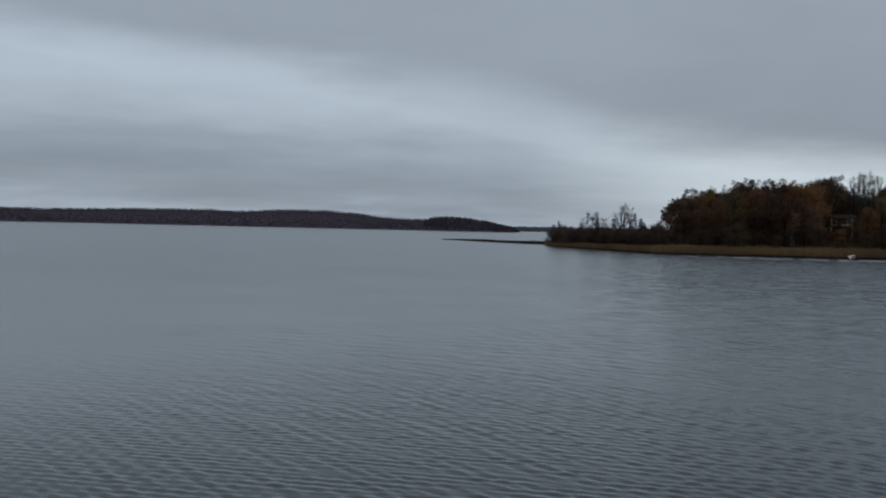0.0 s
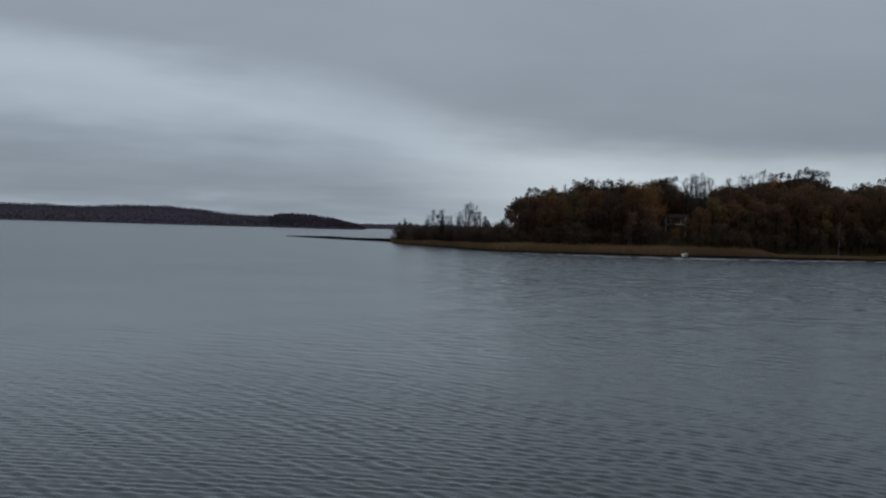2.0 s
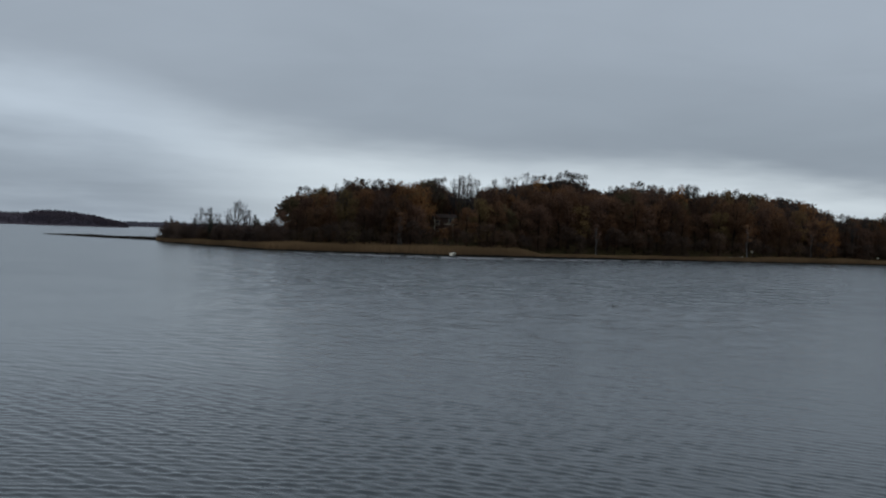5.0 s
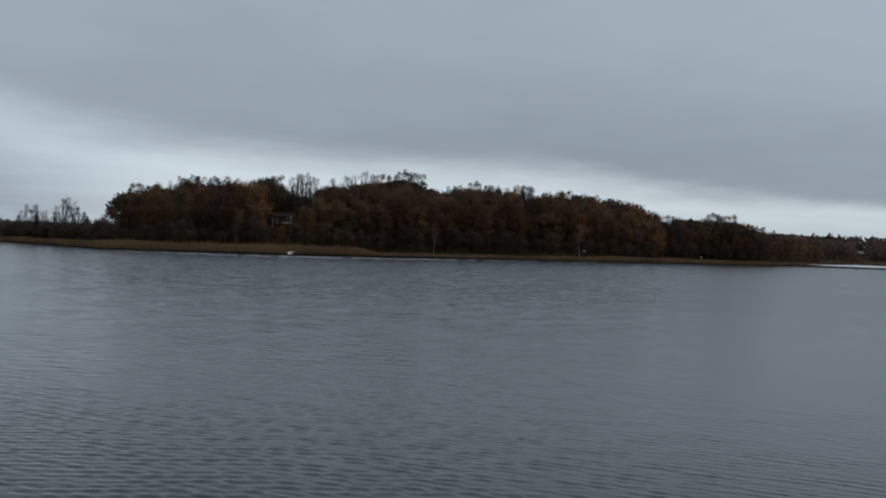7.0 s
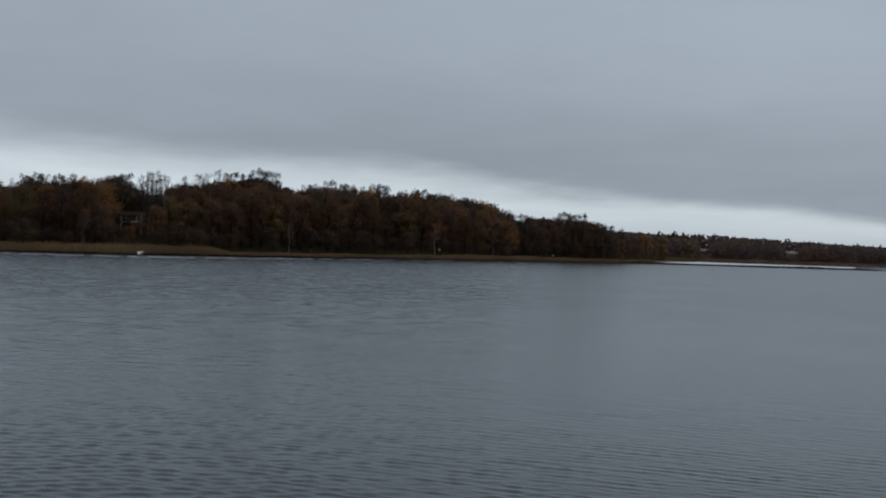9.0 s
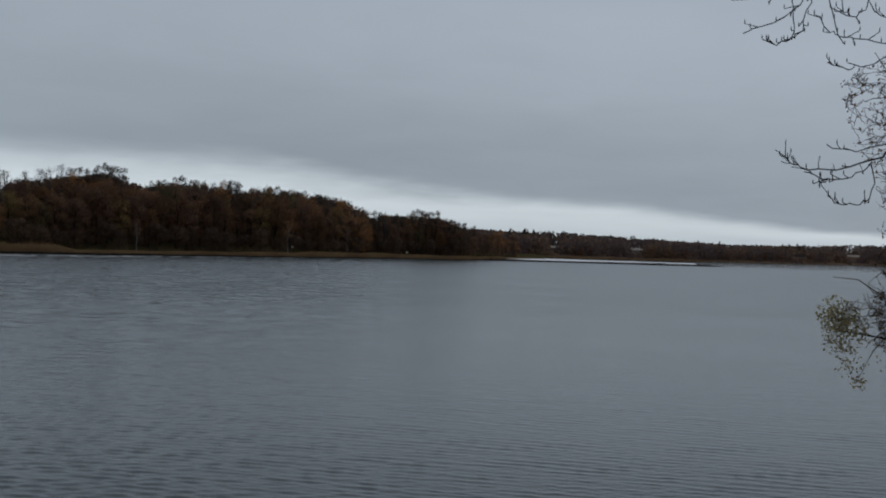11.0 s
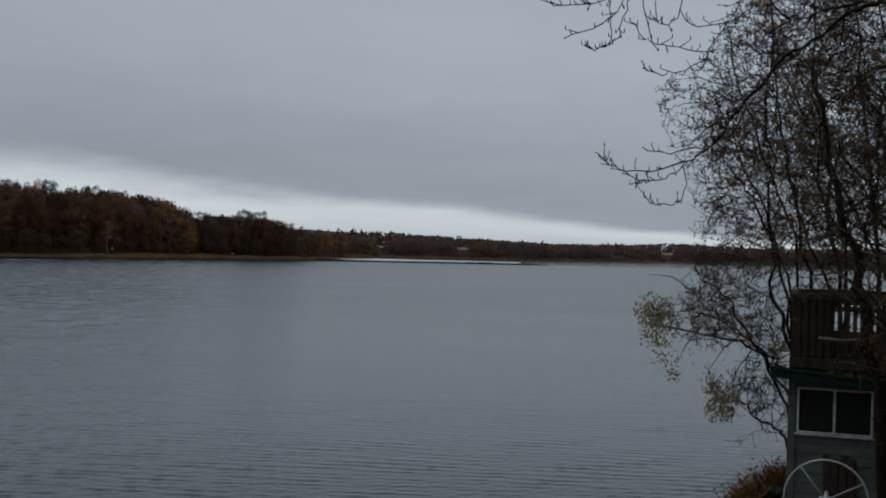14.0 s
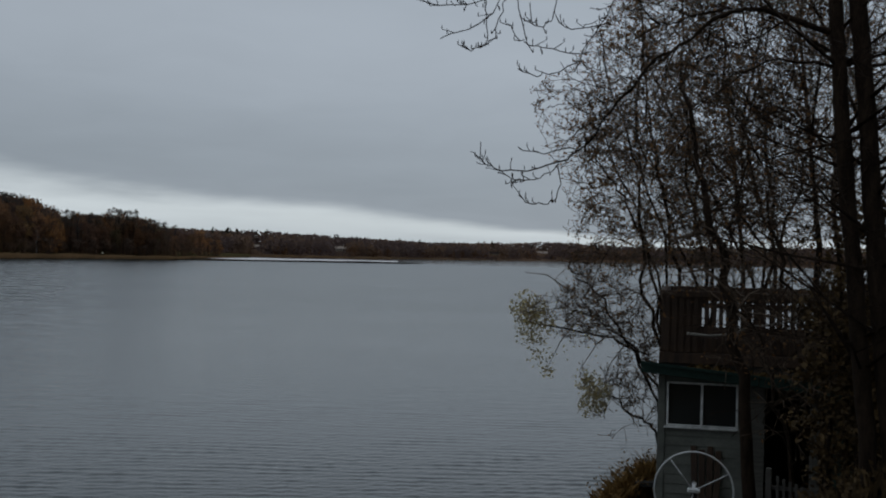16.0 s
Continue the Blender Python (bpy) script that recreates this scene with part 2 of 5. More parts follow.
def part(name, bm, material, parent, label=""):
    """One mesh object under a thing; bm is a bmesh or mesh data."""
    if isinstance(bm, bmesh.types.BMesh):
        me = bpy.data.meshes.new(name)
        bm.to_mesh(me)
        bm.free()
        me.materials.append(material)
    else:
        me = bm
    ob = new(name, me)
    ob.parent = parent
    return tagged(ob, label)


def tube(V, F, pts, radii, sides=5):
    """Adds a tapered tube along pts to the lists V, F."""
    n0 = len(V)
    pts = [Vector(p) for p in pts]
    for i, p in enumerate(pts):
        d = (pts[min(i + 1, len(pts) - 1)] - pts[max(i - 1, 0)]).normalized()
        a = d.cross(Vector((0.31, 0.17, 0.93)) if abs(d.z) < 0.9 else Vector((1, 0.1, 0))).normalized()
        b = d.cross(a)
        for k in range(sides):
            t = 2 * math.pi * k / sides
            V.append(p + (a * math.cos(t) + b * math.sin(t)) * radii[i])
    for i in range(len(pts) - 1):
        for k in range(sides):
            q = n0 + i * sides
            F.append((q + k, q + (k + 1) % sides, q + sides + (k + 1) % sides, q + sides + k))
    F.append(tuple(n0 + k for k in reversed(range(sides))))
    F.append(tuple(n0 + (len(pts) - 1) * sides + k for k in range(sides)))


def leaves(V, F, centre, spread, count, size, rng, droop=0.0):
    """Adds small bent leaves or sprays round a centre."""
    for _ in range(count):
        off = Vector((rng.gauss(0, 1), rng.gauss(0, 1), rng.gauss(0, 0.8)))
        c = Vector(centre) + off * (spread * min(1.0, 1.7 / max(0.1, off.length)))
        s = size * rng.uniform(0.6, 1.3)
        u = Vector((rng.gauss(0, 1), rng.gauss(0, 1), rng.gauss(0, 0.7) - droop)).normalized()
        w = u.cross(Vector((rng.gauss(0, 1), rng.gauss(0, 1), rng.gauss(0, 1)))).normalized()
        n = len(V)
        V.extend((c - u * s * 0.6, c + w * s * 0.32, c + u * s * 0.6, c - w * s * 0.32))
        F.append((n, n + 1, n + 2, n + 3))


def grow(rng, start, way, length, radius, depth, out, tips, bend=0.25, split=(3, 5), up=0.15):
    """A limb and its side branches: out gets (points, radii), tips the outer ends."""
    pts, radii, p, d = [Vector(start)], [radius], Vector(start), Vector(way).normalized()
    n = 5
    for i in range(n):
        d = (d + Vector((rng.gauss(0, bend), rng.gauss(0, bend), rng.gauss(0, bend) + up)) * 0.45).normalized()
        p = p + d * (length / n)
        pts.append(p.copy())
        radii.append(radius * (1 - 0.8 * (i + 1) / n))
    out.append((pts, radii))
    if depth == 0:
        tips.append(pts[-1])
        tips.append(pts[-3])
        return
    for k in range(rng.randint(*split)):
        i = rng.randint(2, n)
        side = Vector((rng.gauss(0, 1), rng.gauss(0, 1), rng.gauss(0.1, 0.6))).normalized()
        grow(rng, pts[i], (pts[i] - pts[i - 1]).normalized() * 0.7 + side * 0.8, length * rng.uniform(0.45, 0.7), radii[i] * 0.75, depth - 1, out, tips, bend, split, up)


# shore lines: azimuth and distance
SHORE = [(5.2, 345), (5.6, 318), (7.2, 290), (10.6, 246), (14.3, 247), (20, 247), (25.8, 266), (31, 291), (34.3, 306), (37, 325), (41, 360), (44.1, 376), (44.7, 400), (45.6, 460), (48, 530)]
SPIT_LEFT = [(-0.1, 430), (2.8, 378), (5.6, 352)]
SPIT_RIGHT = [(43.5, 374), (49, 400), (53, 418), (56.9, 436)]

# ---------------------------------------------------------------- lake
FAR_CHOP, STILL = 0.014, 0.085


def lake():
    """One sheet of water to the horizon; wind waves are modelled where they can be made out."""
    a0, a1, r0, r1 = -25.0, 82.0, 15.0, 1000.0
    na, nr = 460, 1120
    A = np.radians(np.linspace(a0, a1, na + 1))
    D = np.concatenate([r0 * (260 / r0) ** np.linspace(0, 1, 1001), 260 * (r1 / 260) ** np.linspace(0, 1, nr - 999)[1:]])
    a, d = np.meshgrid(A, D, indexing="ij")
    x, y = d * np.sin(a), d * np.cos(a)
    cell = np.maximum(np.gradient(d, axis=1), 0.8 * d * (A[1] - A[0]))
    rs = np.random.RandomState(7)
    z, kept, full = np.zeros_like(x), np.zeros_like(x), 0.0
    deg = np.degrees(a)
    for k in range(44):
        length = 0.2 * (2.2 / 0.2) ** (k / 43)
        slope = 0.046 * math.exp(-(math.log(length / 0.33) / 0.5) ** 2) + 0.018 * math.exp(-(math.log(length / 1.05) / 0.4) ** 2) * np.clip((d - 24) / 24, 0.1, 1)
        head = math.radians(37 + rs.normal(0, 21))
        kx, ky = math.cos(head) * 2 * math.pi / length, math.sin(head) * 2 * math.pi / length
        puff = 0.7 + 0.6 * np.sin(x * rs.uniform(-0.3, 0.3) + y * rs.uniform(-0.3, 0.3) + rs.uniform(0, 6))
        fade = np.clip((length / cell - 1.6) / 2.0, 0, 1)
        phase = x * kx + y * ky + rs.uniform(0, 6.28) + 0.9 * np.sin(x * rs.uniform(-1.2, 1.2) + y * rs.uniform(-1.2, 1.2))
        z += slope * length / (2 * math.pi) * (np.sin(phase) - 0.2 * np.cos(2 * phase)) * fade * puff
        kept += (slope * fade) ** 2
        full += slope ** 2
    # waves too small for the sheet become roughness of its surface
    rough = (FAR_CHOP * np.maximum(full - kept, 0.0) + 0.012 ** 2) ** 0.25
    rim = np.clip(np.minimum.reduce([(a - A[0]) / 0.03, (A[-1] - a) / 0.03, (d - r0) / 1.5, (r1 - d) / 40]), 0, 1)
    z *= rim
    # the wind reaches the near water on one side and the middle; the wooded bank shelters the other side
    reach = np.interp(deg, [-25, -21, -12, -4, 4, 10, 14, 30, 38, 48, 60, 80], [26, 30, 42, 58, 90, 160, 400, 400, 70, 44, 38, 34])
    patch = sum(np.sin(x * rs.uniform(-0.16, 0.16) + y * rs.uniform(-0.16, 0.16) + rs.uniform(0, 6)) for _ in range(7)) / 4.0
    wind = np.clip((1 + 0.6 * patch) / (1 + (d / (1.15 * reach)) ** 2.4), 0, 1)
    z *= (0.22 + 0.78 * wind) * np.interp(deg, [-20, 8, 20, 30, 40, 60], [1.1, 1.15, 1.2, 1.05, 0.88, 0.8])
    # sheltered water behind the spit lies almost flat; a small swell runs up on the island's shore
    shore = np.interp(deg, [p[0] for p in SHORE], [p[1] for p in SHORE], left=9e3, right=9e3)
    spit = np.interp(deg, [p[0] for p in SPIT_RIGHT], [p[1] for p in SPIT_RIGHT], left=9e3, right=9e3)
    spit = np.where((deg > 56.9) & (deg < 72), 440, spit)
    behind = np.clip((d - spit - 1) / 4, 0, 1) * (spit < 9e3)
    z *= 1 - behind
    rough = rough + np.clip((d - 40) / 60, 0, 1) * np.interp(deg, [4, 8, 12, 16, 36, 44], [0.03, 0.03, 0.05, 0.10, 0.10, 0.05])
    gust = np.clip((d - 40) / 60, 0, 1) * np.interp(deg, [6, 11, 35, 43], [0, 1, 0.9, 0])
    rough = rough * (1 - behind) + STILL * behind
    co = np.stack([x, y, z], 2).reshape(-1, 3)
    n = nr + 1
    i, j = np.meshgrid(np.arange(na), np.arange(nr), indexing="ij")
    q = (i * n + j).ravel()
    faces = np.stack([q, q + 1, q + n + 1, q + n], 1)
    flat, extra = [], []
    base = len(co)

    def quad(*pts):
        k = base + len(flat)
        flat.extend(tuple(p) for p in pts)
        extra.append(tuple(range(k, k + len(pts))))

    for s in range(72):
        b0, b1 = a0 + 5 * s, a0 + 5 * s + 5
        quad(at(b0, r1), at(b0, 4800), at(b1, 4800), at(b1, r1))
        if b0 >= a1:
            quad(at(b0, 0.5), at(b0, r1), at(b1, r1), at(b1, 0.5))
        elif b1 > a1:
            quad(at(a1, 0.5), at(a1, r1), at(b1, r1), at(b1, 0.5))
            quad(at(b0, 0.5), at(b0, r0), at(a1, r0), at(a1, 0.5))
        else:
            quad(at(b0, 0.5), at(b0, r0), at(b1, r0), at(b1, 0.5))
    me = bpy.data.meshes.new("water")
    me.from_pydata(np.concatenate([co, np.array(flat)]).tolist(), [], faces.tolist() + extra)
    me.materials.append(M_water)
    far = np.full(len(flat), float(rough[:, -1].mean()))
    me.attributes.new("ripple", "FLOAT", "POINT").data.foreach_set("value", np.concatenate([rough.ravel(), far]).astype(np.float32))
    me.attributes.new("gust", "FLOAT", "POINT").data.foreach_set("value", np.concatenate([gust.ravel(), np.zeros(len(flat))]).astype(np.float32))
    me.polygons.foreach_set("use_smooth", [True] * len(me.polygons))
    me.update()
    if me.polygons[0].normal.z < 0:
        me.flip_normals()
    return tagged(new("water", me), "grey rippled lake water under an overcast sky", "water", kind="structure")


lake()

# ---------------------------------------------------------------- wooded island
SKYLINE = [(5.2, 6), (5.8, 15), (8, 14), (9.6, 16), (10.6, 28), (11.3, 52), (12.3, 74), (14.7, 95), (17.3, 101), (19, 101), (19.6, 84), (20.2, 74), (21.0, 74), (21.6, 94), (23.3, 99), (24.2, 110), (26, 118), (27.2, 98), (28, 96), (29.4, 106), (31.9, 103), (33.6, 98), (35.5, 92), (37.1, 86), (38.3, 68), (38.8, 54), (39.7, 58), (41.5, 62), (43, 50), (44, 38), (46, 31), (48, 22)]


def land_height(back, azimuth):
    """Ground height a distance behind the shore line."""
    hill = curve_of([(5, 0.3), (10, 1.0), (14, 6.0), (20, 7.5), (26, 9.0), (34, 7.5), (38, 4.5), (41, 3.5), (48, 1.0)], azimuth)
    return 0.25 + hill * min(1.0, max(0.0, (back - 6) / 45.0)) + 0.25 * noise.noise((azimuth * 0.9, back * 0.08, 0))


def strip_land(name, shore, depth, height, label, category="land", steps=70, rows=10, material=None):
    a0, a1 = shore[0][0], shore[-1][0]
    V, F = [], []
    for i in range(steps + 1):
        a = a0 + (a1 - a0) * i / steps
        d = curve_of(shore, a) + 1.2 * noise.noise((a * 3, 0, 5))
        for j in range(rows + 1):
            b = depth * (j / rows) ** 1.6
            V.append(at(a, d + b, height(b, a) if j else -0.4))
    for i in range(steps):
        for j in range(rows):
            q = i * (rows + 1) + j
            F.append((q, q + 1, q + rows + 2, q + rows + 1))
    return tagged(new(name, mesh_of(name, V, F, material or M_soil, True)), label, category, kind="structure")


strip_land("ground_island", SHORE, 110, land_height, "low island ground of brown soil and withered grass", steps=110)


def reed_belt(name, shore, front, deep, count, tall, material, label, seed):
    """Upright reed blades along a shore, in tufts of uneven height."""
    rng = random.Random(seed)
    V, F = [], []
    a0, a1 = shore[0][0], shore[-1][0]
    for _ in range(count):
        a = rng.uniform(a0, a1)
        b = front + (deep(a) - front) * rng.random()
        p = at(a, curve_of(shore, a) + b, 0)
        thin = 0.85 + 0.22 * noise.noise((p.x * 0.07, p.y * 0.07, 3)) + 0.12 * noise.noise((p.x * 0.5, p.y * 0.5, 7))
        h = tall(a) * max(0.25, thin) * rng.uniform(0.7, 1.1)
        w = rng.uniform(0.05, 0.10)
        z0 = max(-0.1, land_height(b, a) - 0.5) if b > 2 else -0.1
        s = at(a + 90, w)
        lean = Vector((rng.gauss(0, 0.08), rng.gauss(0, 0.08), 0)) * h
        n = len(V)
        V.extend((p - s + Vector((0, 0, z0)), p + s + Vector((0, 0, z0)), p + s * 0.8 + lean * 0.6 + Vector((0, 0, z0 + h * 0.7)), p + lean + Vector((0, 0, z0 + h)), p - s * 0.8 + lean * 0.6 + Vector((0, 0, z0 + h * 0.7))))
        F.append((n, n + 1, n + 2, n + 3, n + 4))
    return tagged(new(name, mesh_of(name, V, F, material)), label, "reeds", kind="stuff")


reed_belt("reed_belt", SHORE, -3.0, lambda a: curve_of([(5, 6), (10, 10), (23, 12), (24.3, 4), (33, 5), (37, 9), (48, 7)], a), 46000,
          lambda a: curve_of([(5, 1.2), (8, 1.7), (12, 2.3), (23.5, 2.3), (24.6, 1.2), (31, 1.3), (34, 1.6), (37, 1.9), (43.5, 1.7), (45, 1.3), (46.5, 0.8), (48, 0.15)], a), M_reed,
          "withered ochre reeds along the island shore", 3)


# a low row of near-black reeds in front of the belt
reed_belt("reed_edge", SHORE, -4.6, lambda a: -3.1, 9000, lambda a: curve_of([(5, 0.3), (8, 0.5), (24, 0.6), (34, 0.5), (45, 0.4), (48, 0.1)], a), M_reed_dark, "low dark reeds at the waterline", 12)


# ---- trees of the island
def broadleaf(seed, tall, wide, material, clumps, dense, leaf=0.27, low=0.03, bark=None):
    """A tree with a tapered trunk, limbs and a ragged crown; it stands at its own origin."""
    rng = random.Random(seed)
    out, tips = [], []
    V, F = [], []
    lean = Vector((rng.gauss(0, 0.04), rng.gauss(0, 0.04), 1))
    trunk = [Vector((0, 0, -0.6)) + lean * (tall * 0.94 * k / 6) + Vector((rng.gauss(0, 0.12), rng.gauss(0, 0.12), 0)) * k / 3 for k in range(7)]
    r0 = tall * 0.014
    tube(V, F, trunk, [r0 * (1.25 - k / 5.6) + 0.01 for k in range(7)], 6)
    LV, LF, LN = [], [], []
    for k in range(clumps):
        f = low + (1 - low) * rng.random() ** 0.8
        reach = wide * math.sqrt(max(0.02, 1 - ((f - 0.5 - low * 0.4) / (0.55 - low * 0.35)) ** 2)) * math.sqrt(rng.uniform(0.05, 1.0))
        turn = rng.uniform(0, 2 * math.pi)
        base = trunk[min(5, int(f * 5))]
        lobe = wide * rng.uniform(0.26, 0.42)
        c = Vector((math.cos(turn) * reach, math.sin(turn) * reach, f * (tall - lobe * 0.8))) + Vector((base.x, base.y, 0)) * 0.6
        if k % 3 == 0:
            knee = base.lerp(c, 0.5) + Vector((0, 0, 0.3))
            tube(V, F, [base, knee, c], [r0 * 0.38, r0 * 0.22, 0.02], 4)
        out_way = Vector((c.x / wide, c.y / wide, (f - 0.45) * 1.6)).normalized()
        # leaves lie in the shell of a rounded lobe
        for _ in range(dense):
            n = Vector((rng.gauss(0, 1), rng.gauss(0, 1), rng.gauss(0.25, 0.9))).normalized()
            leaves(LV, LF, c + n * lobe * rng.choice((0.55, 0.85, 0.95, 1.05, 1.12)), leaf * 0.3, 1, leaf, rng)
            LN.extend([(n + out_way * 0.9 + Vector((rng.gauss(0, 0.2), rng.gauss(0, 0.2), rng.gauss(0, 0.2)))).normalized()] * 4)
    return mesh_of("trunk", V, F, bark or M_bark, True), soften(mesh_of("crown", LV, LF, material), LN)


def bare_tree(seed, tall, wide, lobes=22, low=0.3, per=38, material=None):
    """A leafless tree: limbs reach out to rounded sprays of fine twigs."""
    rng = random.Random(seed)
    V, F, LV, LF = [], [], [], []
    trunk = [Vector((rng.gauss(0, 0.12) * k / 3, rng.gauss(0, 0.12) * k / 3, -0.6 + tall * 0.95 * k / 6)) for k in range(7)]
    tube(V, F, trunk, [tall * 0.011 * (1.15 - k / 6) + 0.012 for k in range(7)], 5)
    for k in range(lobes):
        g = rng.random() ** 0.8
        f = low + (1 - low) * g
        reach = wide * math.sqrt(max(0.1, 1 - g ** 2.4)) * math.sqrt(rng.uniform(0.1, 1.0))
        turn = rng.uniform(0, 6.28)
        base = trunk[max(1, min(5, int(f * 4.6)))]
        lobe = wide * rng.uniform(0.36, 0.62) * (1 - 0.2 * g)
        c = Vector((math.cos(turn) * reach, math.sin(turn) * reach, low * tall + (tall * (1 - low) - lobe) * g))
        tube(LV, LF, [base, base.lerp(c, 0.5) + Vector((0, 0, 0.1)), c], [0.07, 0.045, 0.02], 3)
        for _ in range(per):
            n = Vector((rng.gauss(0, 1), rng.gauss(0, 1), rng.gauss(0.45, 0.8))).normalized()
            p = c + n * lobe * rng.uniform(0.0, 0.6)
            u = (n + Vector((rng.gauss(0, 0.5), rng.gauss(0, 0.5), rng.gauss(0.2, 0.4)))).normalized() * lobe * rng.uniform(0.4, 0.8)
            w = u.cross(Vector((rng.gauss(0, 1), rng.gauss(0, 1), rng.gauss(0, 1)))).normalized() * 0.014
            q = len(LV)
            LV.extend((p - w, p + w, p + u + w * 0.4, p + u - w * 0.4))
            LF.append((q, q + 1, q + 2, q + 3))
    return mesh_of("trunk", V, F, M_bark, True), mesh_of("crown", LV, LF, material or M_twig)


def conifer(seed, tall, wide):
    rng = random.Random(seed)
    V, F, LV, LF = [], [], [], []
    tube(V, F, [(0, 0, -0.5), (0, 0, tall * 0.5), (0, 0, tall)], [0.16, 0.1, 0.02], 6)
    z = tall * 0.08
    while z < tall * 0.98:
        r = wide * (1 - z / tall) ** 0.8 + 0.12
        for k in range(9):
            t = rng.uniform(0, 6.28)
            tip = Vector((math.cos(t) * r, math.sin(t) * r, z - r * 0.25))
            side = Vector((-math.sin(t), math.cos(t), 0)) * r * 0.28
            n = len(LV)
            LV.extend((Vector((0, 0, z + 0.15)), tip * 0.6 + Vector((0, 0, z * 0.4)) + side, tip, tip * 0.6 + Vector((0, 0, z * 0.4)) - side))
            LF.append((n, n + 1, n + 2, n + 3))
            leaves(LV, LF, tip * 0.8 + Vector((0, 0, z * 0.2)), r * 0.12, 3, 0.3, rng)
        z += tall * 0.035
    return mesh_of("trunk", V, F, M_bark, True), mesh_of("crown", LV, LF, M_needle)


def tree_thing(meshes, spot, scale, turn, label, name="tree", category="tree", group="", flat=1.0):
    ob = new(name)
    ob.location = spot
    ob.rotation_euler = (0, 0, turn)
    ob.scale = (scale * flat, scale * flat, scale)
    tagged(ob, label, category, group)
    part("trunk", meshes[0], None, ob)
    part("crown", meshes[1], None, ob)
    return ob


KINDS = [(broadleaf(11, 10, 2.5, M_rust, 40, 74, 0.25, 0.06), "autumn broadleaf tree with rust-brown leaves on the island"),
         (broadleaf(12, 10, 2.3, M_brown, 38, 74, 0.25, 0.08), "dark brown broadleaf tree on the island"),
         (broadleaf(13, 10, 2.8, M_brown, 44, 74, 0.25, 0.05), "broad brown autumn tree on the island"),
         (broadleaf(14, 10, 2.0, M_rust, 34, 74, 0.24, 0.10), "slender rust-leaved tree on the island"),
         (broadleaf(15, 10, 1.9, M_dusk, 13, 80, 0.24, 0.62), "tall dark tree with a small round crown on the island")]
THIN = [(broadleaf(16, 10, 2.3, M_rust, 28, 66, 0.26, 0.3), KINDS[0][1]), (broadleaf(17, 10, 2.2, M_brown, 28, 66, 0.26, 0.3), KINDS[1][1]),
        (broadleaf(18, 10, 2.5, M_brown, 30, 66, 0.26, 0.25), KINDS[2][1]), (broadleaf(19, 10, 1.9, M_rust, 26, 66, 0.26, 0.3), KINDS[3][1]), KINDS[4]]
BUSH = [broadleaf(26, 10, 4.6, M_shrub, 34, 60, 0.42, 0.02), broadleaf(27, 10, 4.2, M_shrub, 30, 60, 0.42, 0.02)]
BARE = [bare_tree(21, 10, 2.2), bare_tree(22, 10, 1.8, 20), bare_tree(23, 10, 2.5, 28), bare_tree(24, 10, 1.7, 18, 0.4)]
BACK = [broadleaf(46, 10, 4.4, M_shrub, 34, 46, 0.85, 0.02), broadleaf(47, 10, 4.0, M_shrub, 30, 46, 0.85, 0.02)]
TWIGGY = [bare_tree(28, 10, 4.2, 26, 0.05, 150, M_thicket), bare_tree(29, 10, 3.6, 24, 0.05, 150, M_thicket)]
CON = conifer(31, 8, 1.7)
rng = random.Random(5)
for row, (back0, lo, hi, gap) in enumerate(((9, 0.32, 0.6, 4.0), (15, 0.56, 0.84, 3.4), (24, 0.74, 0.94, 3.4), (38, 0.82, 0.98, 4.0), (58, 0.84, 0.99, 4.4))):
    a = 10.8 + 0.5 * row
    while a < 46.5:
        back = back0 + rng.uniform(-2.5, 2.5)
        if a > 43.0:
            back = min(back, 16 + 4 * row)
        d = curve_of(SHORE, a) + back
        step = gap * rng.uniform(0.7, 1.3)
        here, a = a, a + math.degrees(step / d)
        if here > 44.5 and row > 2 or 18.8 < here < 20.5 and row == 3:
            continue
        z = land_height(back, here)
        top = EYE + curve_of(SKYLINE, here) / 1977.4 * d
        tall = (top - z) * rng.uniform(lo, hi)
        p = at(here, d, z)
        k = rng.random()
        if 18.5 < here < 20.8 and row in (1, 2):
            tall = max(1.5, min(tall, 6.4 - z))
        if row == 0:
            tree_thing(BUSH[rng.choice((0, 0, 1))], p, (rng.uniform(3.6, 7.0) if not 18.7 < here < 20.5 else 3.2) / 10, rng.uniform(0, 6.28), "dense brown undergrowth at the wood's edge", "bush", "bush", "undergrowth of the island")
            continue
        if k < (0.3 if 20.4 < here < 22.5 else 0.16 if row > 2 else 0.1) and row > 1:
            tree_thing(BARE[rng.randint(0, 3)], p, tall * 1.0 / 10, rng.uniform(0, 6.28), "leafless grey tree with fine twigs on the island", group="trees of the island")
        else:
            kind = 4 if (k < 0.24 and row > 2) else rng.choice((0, 1, 1, 2, 2, 3))
            meshes, label = (THIN if row > 2 else KINDS)[kind]
            tree_thing(meshes, p, tall / 10, rng.uniform(0, 6.28), label, group="trees of the island", flat=rng.uniform(0.85, 1.15) if row < 3 else rng.uniform(0.8, 1.05))

